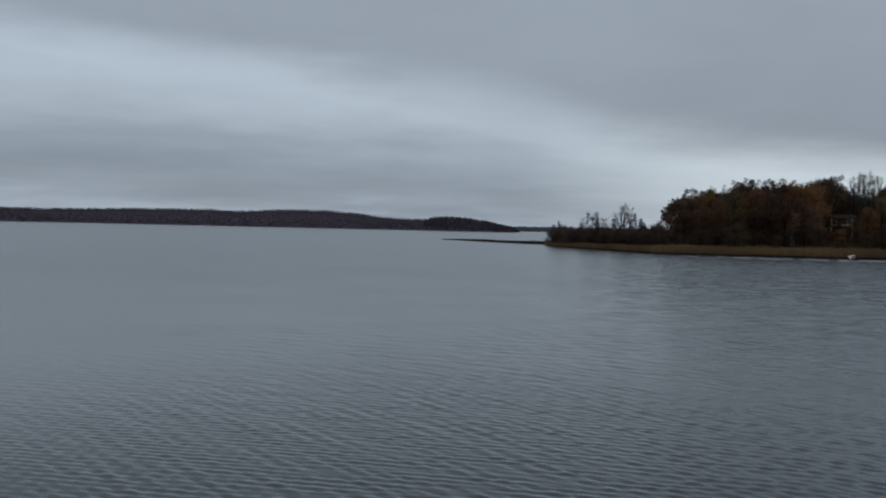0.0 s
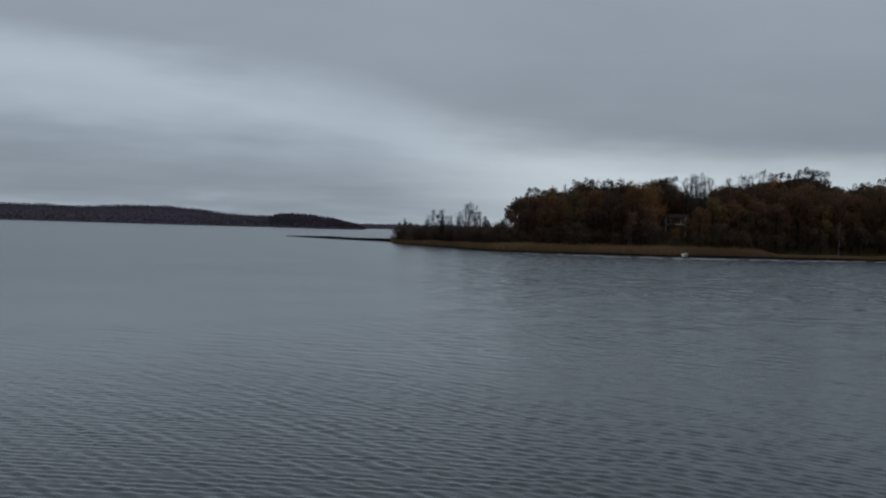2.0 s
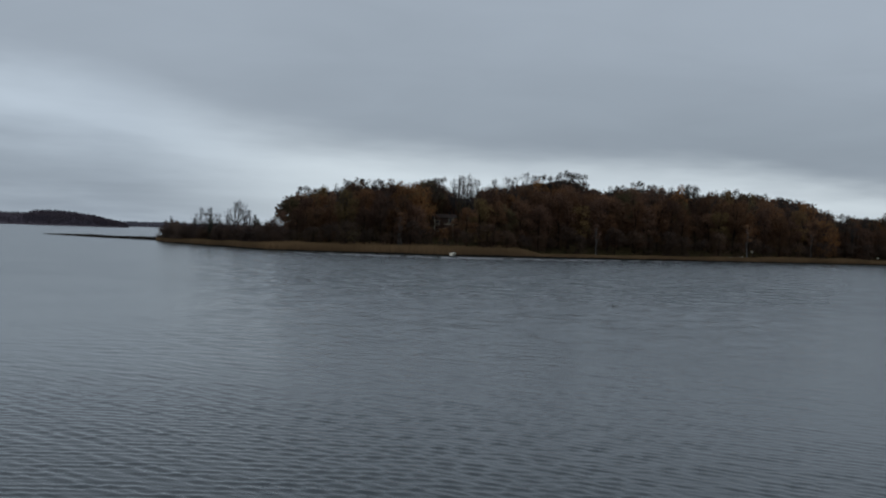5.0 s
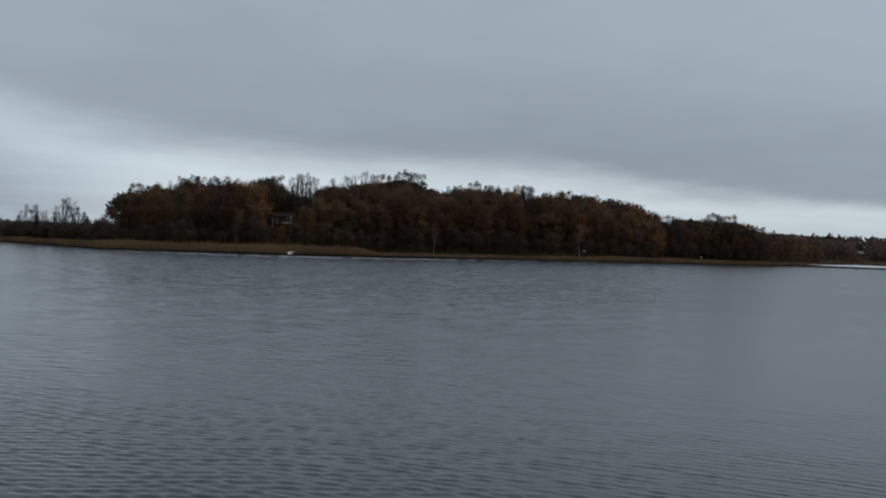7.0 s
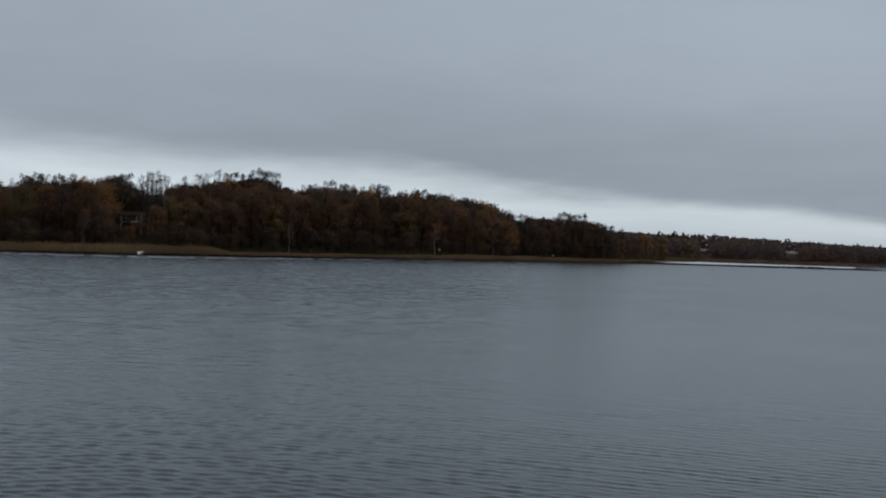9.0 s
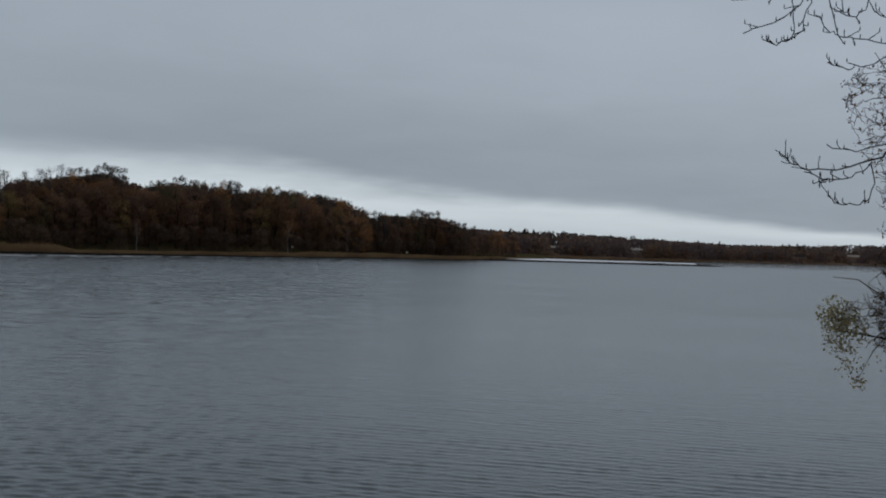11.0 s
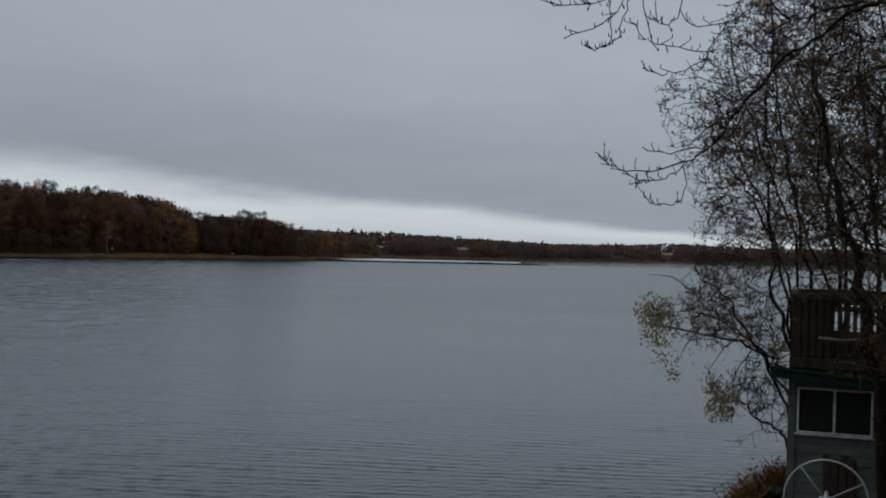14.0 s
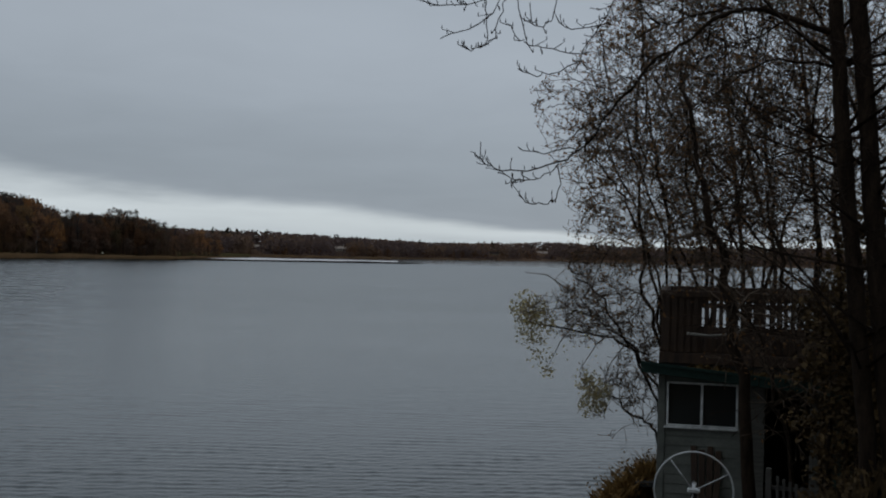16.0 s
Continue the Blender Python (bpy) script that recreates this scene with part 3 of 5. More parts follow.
# thick rows at the back and below the crowns close the wood; nobody could count them
def joined(name, placed, material, label, category):
    """Copies of crowns at their spots, as one mass."""
    V, F, N, n = [], [], [], 0
    for me, spot_, scale, turn, flat in placed:
        co = np.empty(len(me.vertices) * 3)
        me.vertices.foreach_get("co", co)
        c, q = math.cos(turn), math.sin(turn)
        m = np.array([[c, -q, 0], [q, c, 0], [0, 0, 1]])
        co = (co.reshape(-1, 3) * (scale * flat, scale * flat, scale)) @ m.T
        nrm = np.empty(len(me.loops) * 3)
        me.corner_normals.foreach_get("vector", nrm)
        idx = np.empty(len(me.loops), dtype=int)
        me.loops.foreach_get("vertex_index", idx)
        per = np.zeros_like(co)
        per[idx] = nrm.reshape(-1, 3) @ m.T
        V.append(co + np.array(spot_))
        N.append(per)
        F.append(idx.reshape(-1, 4) + n)
        n += len(co)
    me = bpy.data.meshes.new(name)
    me.from_pydata(np.concatenate(V).tolist(), [], np.concatenate(F).tolist())
    me.materials.append(material)
    me.polygons.foreach_set("use_smooth", [True] * len(me.polygons))
    me.normals_split_custom_set_from_vertices(np.concatenate(N).tolist())
    return tagged(new(name, me), label, category, kind="stuff")


placed = []
for back0, f0, f1 in ((72, 0.74, 0.88), (86, 0.70, 0.85)):
    a = 12.0
    while a < 43.2:
        back = back0 + rng.uniform(-4, 4) if a < 40 else 38 + back0 / 20
        d = curve_of(SHORE, a) + back
        z = land_height(back, a)
        top = EYE + curve_of(SKYLINE, a) / 1977.4 * d
        placed.append((BACK[rng.randint(0, 1)][1], at(a, d, z), (top - z) * rng.uniform(f0, f1) / 10, rng.uniform(0, 6.28), 1.05))
        a += math.degrees(rng.uniform(3.6, 4.6) / d)
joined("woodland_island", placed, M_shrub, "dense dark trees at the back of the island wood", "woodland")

placed = []
a = 12.3
while a < 43:
    back = rng.uniform(18, 26)
    d = curve_of(SHORE, a) + back
    if not 18.6 < a < 20.6:
        placed.append((BUSH[rng.choice((0, 0, 1))][1], at(a, d, land_height(back, a)), rng.uniform(6.0, 8.8) / 10, rng.uniform(0, 6.28), 1.0))
    a += math.degrees(rng.uniform(2.8, 4.2) / d)
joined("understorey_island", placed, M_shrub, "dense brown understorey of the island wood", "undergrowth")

for here, back, f in ((18.7, 50, 0.95), (19.15, 56, 0.96), (19.6, 60, 0.93), (20.0, 54, 0.98), (20.3, 49, 0.95), (19.3, 66, 1.0), (19.95, 68, 1.0), (18.3, 54, 0.9), (18.95, 52, 0.8), (19.4, 53, 0.82), (19.85, 52, 0.8), (20.25, 54, 0.85), (20.6, 52, 0.88), (20.95, 55, 0.9), (20.95, 34, 0.75), (18.2, 33, 0.75)):
    d = curve_of(SHORE, here) + back
    z = land_height(back, here)
    meshes, label = KINDS[rng.choice((1, 2))]
    tree_thing(meshes, at(here, d, z), (EYE + curve_of(SKYLINE, here) / 1977.4 * d - z) * f / 10, rng.uniform(0, 6.28), label, group="trees of the island")
for here, back, tall in ((20.15, 25, 5.4), (19.2, 26, 6.2), (19.4, 20, 3.6), (19.85, 22, 3.8)):
    meshes, label = KINDS[1]
    tree_thing(meshes, at(here, curve_of(SHORE, here) + back, land_height(back, here)), tall / 10, rng.uniform(0, 6.28), label, group="trees of the island", flat=1.1)

# crowns that stand out of the skyline: round dark ones, and leafless ones with fine twigs
ROUND = [(12.31, 78), (12.98, 75), (14.75, 92), (15.41, 96), (16.30, 95), (18.90, 99), (19.30, 102), (24.34, 112), (25.18, 112), (25.86, 120), (26.26, 117), (28.30, 97), (29.48, 105), (31.92, 102), (32.66, 84), (34.62, 88), (35.36, 88), (36.43, 83), (39.38, 57), (40.51, 52), (41.47, 63), (41.83, 60), (42.33, 61), (42.93, 45), (43.28, 46)]
LACY = [(20.1, 104), (20.55, 110), (21.0, 107), (14.07, 87), (15.90, 96), (20.33, 112), (20.78, 112), (21.24, 104), (22.16, 107), (22.77, 112), (23.26, 112), (23.73, 118), (28.88, 96), (31.02, 99), (33.20, 95), (33.63, 95), (37.11, 82), (38.52, 66), (39.69, 57), (43.77, 45), (44.30, 39)]
for here, top, bare in [(h, t, False) for h, t in ROUND] + [(h, t, True) for h, t in LACY]:
    back = rng.uniform(32, 46) if here < 38 else 14
    d = curve_of(SHORE, here) + back
    z = land_height(back, here)
    tall = EYE + top / 1977.4 * d - z
    if bare:
        tree_thing(BARE[rng.randint(0, 3)], at(here, d, z), tall / 10, rng.uniform(0, 6.28), "leafless grey tree with fine twigs on the island", group="trees of the island", flat=rng.uniform(0.75, 0.95))
    else:
        meshes, label = KINDS[4]
        tree_thing(meshes, at(here, d, z), tall / 10, rng.uniform(0, 6.28), label, group="trees of the island", flat=rng.uniform(0.75, 1.0))
# pale birches at the edge of the wood
birch = broadleaf(35, 10, 1.7, M_brown, 22, 34, 0.24, 0.42, M_birch)
for here, back, tall in ((17.3, 12, 8), (17.45, 13, 9), (27.4, 12, 8), (34.8, 11, 10), (37.8, 12, 9)):
    tree_thing(birch, at(here, curve_of(SHORE, here) + back - 4, land_height(back - 4, here)), tall / 10, rng.uniform(0, 6.28), "pale-stemmed birch at the wood's edge", "birch", "tree", "birches of the island")

# the thin point of the island: bushes, bare birches and small spruces
for i in range(80):
    a = rng.uniform(5.5, 11.4)
    d = curve_of(SHORE, a) + rng.uniform(6, 16)
    tall = rng.uniform(2.6, 4.4) * (0.8 if a < 5.8 else 1.0)
    tree_thing(BUSH[rng.choice((0, 0, 1))], at(a, d, 0.4), tall / 10, rng.uniform(0, 6.28), "low brown bush on the island point", "bush", "bush", "bushes of the island point", 1.1)
for i in range(46):
    a = 5.55 + 5.6 * (i + rng.random()) / 46
    d = curve_of(SHORE, a) + rng.uniform(8, 18)
    top = EYE + curve_of([(5.5, 2), (5.75, 14), (5.95, 16), (6.3, 9), (7.0, 8), (8, 9), (9.2, 8), (10.4, 13), (11.4, 25)], a) / 1977.4 * d
    tree_thing(TWIGGY[i % 2], at(a, d, 0.3), top * rng.uniform(0.82, 1.04) / 10, rng.uniform(0, 6.28), "leafless brown thicket bush on the island point", "bush", "bush", "bushes of the island point", 0.9)
for a, top in ((5.88, 18), (7.03, 19), (7.31, 37), (7.7, 33), (7.84, 38), (8.24, 27), (8.62, 26), (9.0, 50), (9.15, 52), (9.53, 45), (9.75, 36)):
    d = curve_of(SHORE, a) + 14
    tall = EYE + top / 1977.4 * d - 0.3
    tree_thing(BARE[rng.randint(0, 3)], at(a, d, 0.3), tall / 10, rng.uniform(0, 6.28), "leafless birch on the island point", group="bare trees of the island point", flat=0.9)
for a, top in ((7.84, 23), (10.01, 26), (10.16, 19)):
    d = curve_of(SHORE, a) + 12
    tree_thing(CON, at(a, d, 0.3), (EYE + top / 1977.4 * d - 0.3) / 8, rng.uniform(0, 6.28), "small dark spruce on the island point", "spruce", "tree", "spruces of the island point")

# ---------------------------------------------------------------- low spits of reed
strip_land("ground_spit_left", SPIT_LEFT, 3, lambda b, a: 0.12 + 0.1 * noise.noise((a * 4, b, 0)), "low dark stony spit in the water", steps=40, rows=3)
reed_belt("reed_spit_left", SPIT_LEFT, -1, lambda a: 3, 3000, lambda a: curve_of([(-0.1, 0.4), (1.5, 1.0), (5.6, 1.3)], a), M_reed_dark, "dark wet reeds on a low spit", 8)
strip_land("ground_spit_right", SPIT_RIGHT, 3, lambda b, a: 0.08, "low mud spit in the water", steps=40, rows=3)
reed_belt("reed_spit_right", SPIT_RIGHT, -1, lambda a: 3, 4500, lambda a: curve_of([(43.5, 0.45), (49, 0.7), (52, 0.9), (53.5, 1.1), (55.8, 0.9), (56.9, 0.25)], a), M_reed_dark, "dark wet reeds on a low spit", 9)


# ---------------------------------------------------------------- far shores
def far_wood(name, shore, skyline, deep, count, size, label, seed, spiky=0.1, material=None, jag=1.0, gaps=()):
    """Land with a wood on it, as one mass of crowns made of small sprays; gaps are (azimuth, distance) of houses seen between them."""
    rng = random.Random(seed)
    a0, a1 = shore[0][0], shore[-1][0]
    V, F, N = [], [], []
    for _ in range(count):
        a = rng.uniform(a0, a1)
        g = rng.random()
        d = curve_of(shore, a) + 6 + deep * g
        top = EYE + curve_of(skyline, a) / 1977.4 * d
        hill = max(0.3, (top - size * 1.9) * g)
        lump = 1 - jag * (0.14 - 0.22 * noise.noise((a * 1.7, g * 3, seed)))
        tall = (top - hill) * lump * (1 + jag * rng.uniform(-0.14, 0.04)) if g > 0.6 else min(top - hill, size * rng.uniform(1.6, 2.4))
        there = [far for h, far in gaps if abs(a - h) < 0.42 and d < far + 4]
        if there:
            if d > there[0] - 5:
                continue
            tall = min(tall, 1.5 + 1.6 * rng.random())
        c = at(a, d, hill)
        spike = rng.random() < spiky
        wide = size * (0.35 if spike else rng.uniform(0.6, 0.95))
        for k in range(26):
            f = rng.random()
            r = wide * ((1 - f) if spike else math.sqrt(max(0, 1 - (f * 1.7 - 0.75) ** 2)) if f > 0.05 else 0.6)
            t = rng.uniform(0, 6.28)
            q = c + Vector((math.cos(t) * r, math.sin(t) * r, tall * (0.05 + 0.95 * f) * (1.15 if spike else 1)))
            s = size * rng.uniform(0.11, 0.25)
            u = Vector((rng.gauss(0, 1), rng.gauss(0, 1), rng.gauss(0, 1))).normalized() * s
            w = u.cross(Vector((rng.gauss(0, 1), rng.gauss(0, 1), rng.gauss(0, 1)))).normalized() * s
            n = len(V)
            V.extend((q - u, q + w, q + u, q - w))
            F.append((n, n + 1, n + 2, n + 3))
            N.extend([Vector((math.cos(t) * r / wide, math.sin(t) * r / wide, 0.5 * f - 0.35)).normalized()] * 4)
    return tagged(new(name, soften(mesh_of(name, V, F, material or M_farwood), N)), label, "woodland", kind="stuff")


def far_land(name, shore, skyline, deep, size, label, material):
    def height(b, a):
        d = curve_of(shore, a) + 6 + deep
        top = EYE + curve_of(skyline, a) / 1977.4 * d
        return 0.4 + max(0.0, top - size * 1.5) * min(1.0, b / deep)
    strip_land(name, shore, deep + 40, height, label, steps=120, rows=8, material=material)


LEFT_SHORE = [(-40, 1500), (-21.6, 1480), (-16.5, 1600), (-11, 1600), (-2.5, 1560), (1.5, 1560), (2.8, 1560), (3.8, 1600)]
LEFT_SKY = [(-40, 22), (-30, 19), (-19.7, 18), (-15.8, 22), (-11.8, 24), (-11, 22), (-10.4, 22), (-8.2, 26), (-6.2, 27), (-4.5, 23), (-3, 16.5), (-1.9, 15), (-0.9, 15), (-0.5, 20), (0.1, 21), (0.9, 21), (1.8, 17), (2.2, 15), (2.9, 9.5), (3.5, 5), (3.75, 0), (3.8, -3)]
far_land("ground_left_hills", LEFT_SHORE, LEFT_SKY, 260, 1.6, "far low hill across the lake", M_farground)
far_wood("woodland_left_hills", [p for p in LEFT_SHORE if p[0] < 0] + [(-0.7, 1560)], LEFT_SKY, 260, 7000, 1.9, "far wooded hills of bare brown trees, purpled by haze in their colour", 41, 0.0, None, 0.10)
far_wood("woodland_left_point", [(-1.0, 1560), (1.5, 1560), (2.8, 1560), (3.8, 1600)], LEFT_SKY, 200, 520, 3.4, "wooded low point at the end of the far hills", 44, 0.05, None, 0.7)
STRIP_SHORE = [(3.2, 2700), (6, 2700), (9, 2700), (14, 2700)]
STRIP_SKY = [(3.2, 5), (6, 6), (9, 6), (14, 8)]
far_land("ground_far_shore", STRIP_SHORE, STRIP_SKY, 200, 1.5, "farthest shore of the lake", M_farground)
far_wood("woodland_far_shore", STRIP_SHORE, STRIP_SKY, 200, 500, 6, "farthest wooded shore, a thin strip greyed by haze in its colour", 42, 0.02, M_hazewood, 0.4)
RIGHT_SHORE = [(38, 560), (44.6, 590), (49, 640), (54.6, 720), (60, 860), (63, 980), (68, 980), (76, 900), (90, 820), (110, 760)]
RIGHT_SKY = [(38, 30), (44, 33), (46, 31), (49, 30), (51.3, 27), (52.6, 25), (57.3, 19), (59.1, 19), (61, 21), (63.6, 25), (66.9, 20), (72, 22), (80, 26), (110, 30)]
COTTAGES = [(52.6, 742), (60.45, 925), (62.93, 1045), (48.33, 690)]
far_land("ground_right_shore", RIGHT_SHORE, RIGHT_SKY, 120, 5, "low wooded mainland shore", M_shoreground)
far_wood("woodland_right_shore", RIGHT_SHORE, RIGHT_SKY, 120, 5600, 4.6, "autumn woodland along the mainland shore", 43, 0.03, M_shorewood, 0.42, COTTAGES)

PINE = [broadleaf(36, 10, 1.7, M_needle, 12, 46, 0.5, 0.5), conifer(37, 10, 1.6)]
rng = random.Random(91)
for i in range(34):
    a = rng.choice((rng.uniform(45.5, 50), rng.uniform(50.5, 54.5), rng.uniform(55, 59), rng.uniform(59.5, 64.5), rng.uniform(64, 78)))
    d = curve_of(RIGHT_SHORE, a) + rng.uniform(50, 105)
    tall = 0.4 + EYE + curve_of(RIGHT_SKY, a) / 1977.4 * d * rng.uniform(0.92, 1.12)
    rise = rng.uniform(0.25, 0.45) * tall
    tree_thing(PINE[i % 2], at(a, d, rise), (tall - rise) / 10, rng.uniform(0, 6.28), "dark pine in the mainland wood", "pine", "tree", "pines of the mainland", rng.uniform(0.8, 1.2))
SHORETREE = [broadleaf(38, 10, 3.4, M_rust, 18, 40, 0.6, 0.04), broadleaf(39, 10, 3.2, M_brown, 18, 40, 0.6, 0.04)]
for kind, material, count in ((0, M_rust, 20), (1, M_brown, 55)):
    placed = []
    for i in range(count):
        a = rng.uniform(44.5, 67)
        d = curve_of(RIGHT_SHORE, a) + rng.uniform(5, 30)
        if not any(abs(a - h) < 0.5 and d < w for h, w in COTTAGES):
            placed.append((SHORETREE[kind][1], at(a, d, 0.3), rng.uniform(4.0, 7.5) / 10, rng.uniform(0, 6.28), rng.uniform(0.9, 1.4)))
    joined("shore_trees_mainland", placed, material, "rust and brown autumn trees along the mainland shore", "woodland")

reed_belt("reed_mainland", [(45, 588), (49, 634), (54.6, 712), (60, 850)], -1, lambda a: 1.9, 6000, lambda a: curve_of([(45, 1.3), (50, 1.5), (56, 1.0), (60, 0.4)], a), M_reed, "pale withered reeds along the mainland shore", 10)


# pale plate added to paint the bright strip of water behind the spit
M_glint = mottled("water_glint", (0.48, 0.455, 0.46), (0.66, 0.63, 0.63), 0.05, 0.45, fine=0.4)
GLINT = [(44.9, 470), (47, 452), (50, 446), (53, 452), (55.5, 458)]
strip_land("shoal", GLINT, 95, lambda b, a: 0.035, "added pale plate painting the bright water behind the reed spit", "shoal", 60, 6, M_glint)


# the glint on the water along the reeds, painted as an added pale plate
M_shoreglint = mottled("shore_glint", (0.155, 0.149, 0.154), (0.24, 0.231, 0.237), 0.05, 0.5, fine=0.4)


def glint_height(b, a):
    """Height of the plate, narrower towards its ends, with ragged edges; under water beyond them."""
    wide = curve_of([(12, 3), (14, 10), (18, 15), (24, 16), (30, 10), (36, 3)], a)
    gap = noise.noise((a * 2.2, b * 0.12, 4.0)) > 0.12
    return 0.03 if b < wide + 4 * noise.noise((a * 5, 0, 9)) and not gap else -0.4


strip_land("glint_island", [(12, 221), (14.3, 217), (20, 216), (25.8, 236), (31, 266), (36, 302)], 20, glint_height, "added pale plate painting the bright line of water off the island reeds", "shoal", 160, 16, M_shoreglint)


# ---------------------------------------------------------------- houses and boats on the shores
M_housewall = mottled("house_boards", (0.17, 0.14, 0.115), (0.25, 0.21, 0.17), 0.8, 0.8, 0.01, None, 8)
M_darkhouse = mottled("brown_house_boards", (0.045, 0.026, 0.018), (0.09, 0.05, 0.032), 0.8, 0.85, 0.01, None, 8)
M_roof = mottled("roof_tiles", (0.022, 0.017, 0.015), (0.045, 0.034, 0.03), 1.5, 0.95, 0.02, gloss=0.0)
M_paleroof = mottled("pale_sheet_roof", (0.20, 0.165, 0.14), (0.30, 0.25, 0.21), 0.6, 0.8, gloss=0.1)
M_frame = mottled("weathered_white_frame", (0.34, 0.30, 0.22), (0.52, 0.47, 0.35), 3.0, 0.7)
M_pane = mottled("window_dark", (0.02, 0.022, 0.025), (0.05, 0.055, 0.06), 2.0, 0.15)
M_boat = mottled("white_boat_paint", (0.55, 0.51, 0.42), (0.80, 0.76, 0.65), 2.0, 0.5)


def block(x0, x1, y0, y1, z0, z1):
    bm = bmesh.new()
    for v in bmesh.ops.create_cube(bm, size=1.0)["verts"]:
        v.co = Vector(((x0 + x1) / 2 + v.co.x * (x1 - x0), (y0 + y1) / 2 + v.co.y * (y1 - y0), (z0 + z1) / 2 + v.co.z * (z1 - z0)))
    bmesh.ops.bevel(bm, geom=bm.edges[:], offset=0.02, segments=1, affect="EDGES")
    return bm


def house(azimuth, dist, ground, wide, deep, eaves, ridge, wall, roof, windows, label, turn=0.0):
    """A house with its long side to the lake, a gabled roof with overhang, trimmed windows and a chimney."""
    thing = tagged(new("house"), label, "house")
    thing.matrix_world = Matrix.Translation(at(azimuth, dist, ground)) @ pose(0, 0, 0, 0, 0, -azimuth + turn)
    part("wall", block(-wide / 2, wide / 2, 0, deep, -1.5, eaves), wall, thing)
    o = 0.5
    V = [Vector(v) for v in ((-wide / 2 - o, -o, eaves - 0.1), (wide / 2 + o, -o, eaves - 0.1), (wide / 2 + o, deep / 2, ridge), (-wide / 2 - o, deep / 2, ridge), (-wide / 2 - o, deep + o, eaves - 0.1), (wide / 2 + o, deep + o, eaves - 0.1))]
    V += [v + Vector((0, 0, 0.22)) for v in V]
    F = [(3, 2, 1, 0), (5, 2, 3, 4), (6, 7, 8, 9), (8, 11, 10, 9), (0, 1, 7, 6), (4, 10, 11, 5), (1, 2, 8, 7), (2, 5, 11, 8), (0, 6, 9, 3), (3, 9, 10, 4)]
    top = part("roof", mesh_of("roof", V, F, roof), None, thing)
    part("chimney", block(wide * 0.2, wide * 0.2 + 0.7, deep * 0.45, deep * 0.45 + 0.7, ridge - 0.8, ridge + 0.9), roof, top)
    for x, z, w, h in windows:
        win = part("window", block(x - w / 2, x + w / 2, -0.05, -0.004, z, z + h), M_frame, thing, "white-framed window")
        part("pane", block(x - w / 2 + 0.13, x + w / 2 - 0.13, -0.10, -0.054, z + 0.13, z + h - 0.13), M_pane, win)
    return thing


def balcony(thing, wide, z, high):
    """White corner posts and rails of a balcony on the lake side."""
    for x in (-wide / 2, wide / 2):
        part("balcony_post", block(x - 0.11, x + 0.11, -1.5, -1.25, -1.5, z + high), M_frame, thing, "white balcony post")
    part("balcony_floor", block(-wide / 2, wide / 2, -1.5, -0.06, z - 0.16, z), M_darkhouse, thing)
    part("balcony_rail", block(-wide / 2 + 0.15, wide / 2 - 0.15, -1.48, -1.3, z + 0.66, z + 0.86), M_frame, thing, "white balcony rail")


cabin = house(19.6, 279, 4.6, 5.2, 5.0, 4.2, 5.0, M_darkhouse, M_roof, [(-1.5, 0.7, 1.0, 0.9), (0.3, 0.7, 1.2, 0.9), (1.6, 2.9, 0.8, 1.2), (-1.75, 2.35, 1.3, 1.3)], "brown house with white-framed windows hidden among trees")
balcony(cabin, 4.6, 1.9, 2.4)
house(60.45, 925, 2.6, 11, 7, 2.4, 4.0, M_housewall, M_roof, [(-4, 0.6, 1.6, 1.2), (-1, 0.6, 1.6, 1.2), (2.5, 0.6, 1.6, 1.2)], "tan boarded house on the mainland shore")
house(62.93, 1045, 4.2, 15, 8, 2.2, 4.0, M_housewall, M_paleroof, [(-5, 0.5, 2.2, 1.3), (-1, 0.5, 2.2, 1.3), (4, 0.5, 2.2, 1.3)], "long shore house with a pale sheet roof")
house(52.6, 742, 3.8, 8, 6, 1.9, 3.4, M_housewall, M_paleroof, [(-2, 0.5, 1.2, 1.0), (1.5, 0.5, 1.2, 1.0)], "small cabin with a light roof on the mainland")
house(48.33, 690, 3.6, 10, 5, 1.8, 3.0, M_darkhouse, M_paleroof, [(-2, 0.5, 1.2, 1.0), (1, 0.5, 1.2, 1.0)], "small cabin with a pale roof among shore trees")


def rowing_boat(azimuth, dist, z, turn, label, long=3.6):
    """An open clinker boat: hull shell with thickness, thwarts and a keel."""
    thing = tagged(new("rowing_boat"), label, "boat")
    thing.matrix_world = Matrix.Translation(at(azimuth, dist, z)) @ pose(0, 0, 0, 0, 0, turn)
    V, F = [], []
    n, m = 10, 7
    for inner in (0, 1):
        for i in range(n + 1):
            f = i / n
            half = 0.68 * math.sin(math.pi * min(1.0, f * 0.78 + 0.2)) * (1 - 0.05 * inner)
            sheer = 0.55 + 0.35 * (f - 0.45) ** 2 * 2
            for k in range(m + 1):
                t = math.pi * k / m
                V.append(Vector(((f - 0.5) * long * (1 - 0.02 * inner), -math.cos(t) * half, 0.05 * inner + sheer * (1 - math.sin(t) ** 0.7))))
    step = (n + 1) * (m + 1)
    for s in (0, step):
        for i in range(n):
            for k in range(m):
                q = s + i * (m + 1) + k
                F.append((q, q + 1, q + m + 2, q + m + 1) if s else (q, q + m + 1, q + m + 2, q + 1))
    for i in range(n):
        for k in (0, m):
            q = i * (m + 1) + k
            F.append((q, q + m + 1, step + q + m + 1, step + q))
    part("hull", mesh_of("hull", V, F, M_boat, True), None, thing)
    for x in (-0.8, 0.1, 0.9):
        part("thwart", block(x - 0.12, x + 0.12, -0.56, 0.56, 0.34, 0.38), M_darkhouse, thing)
    return thing


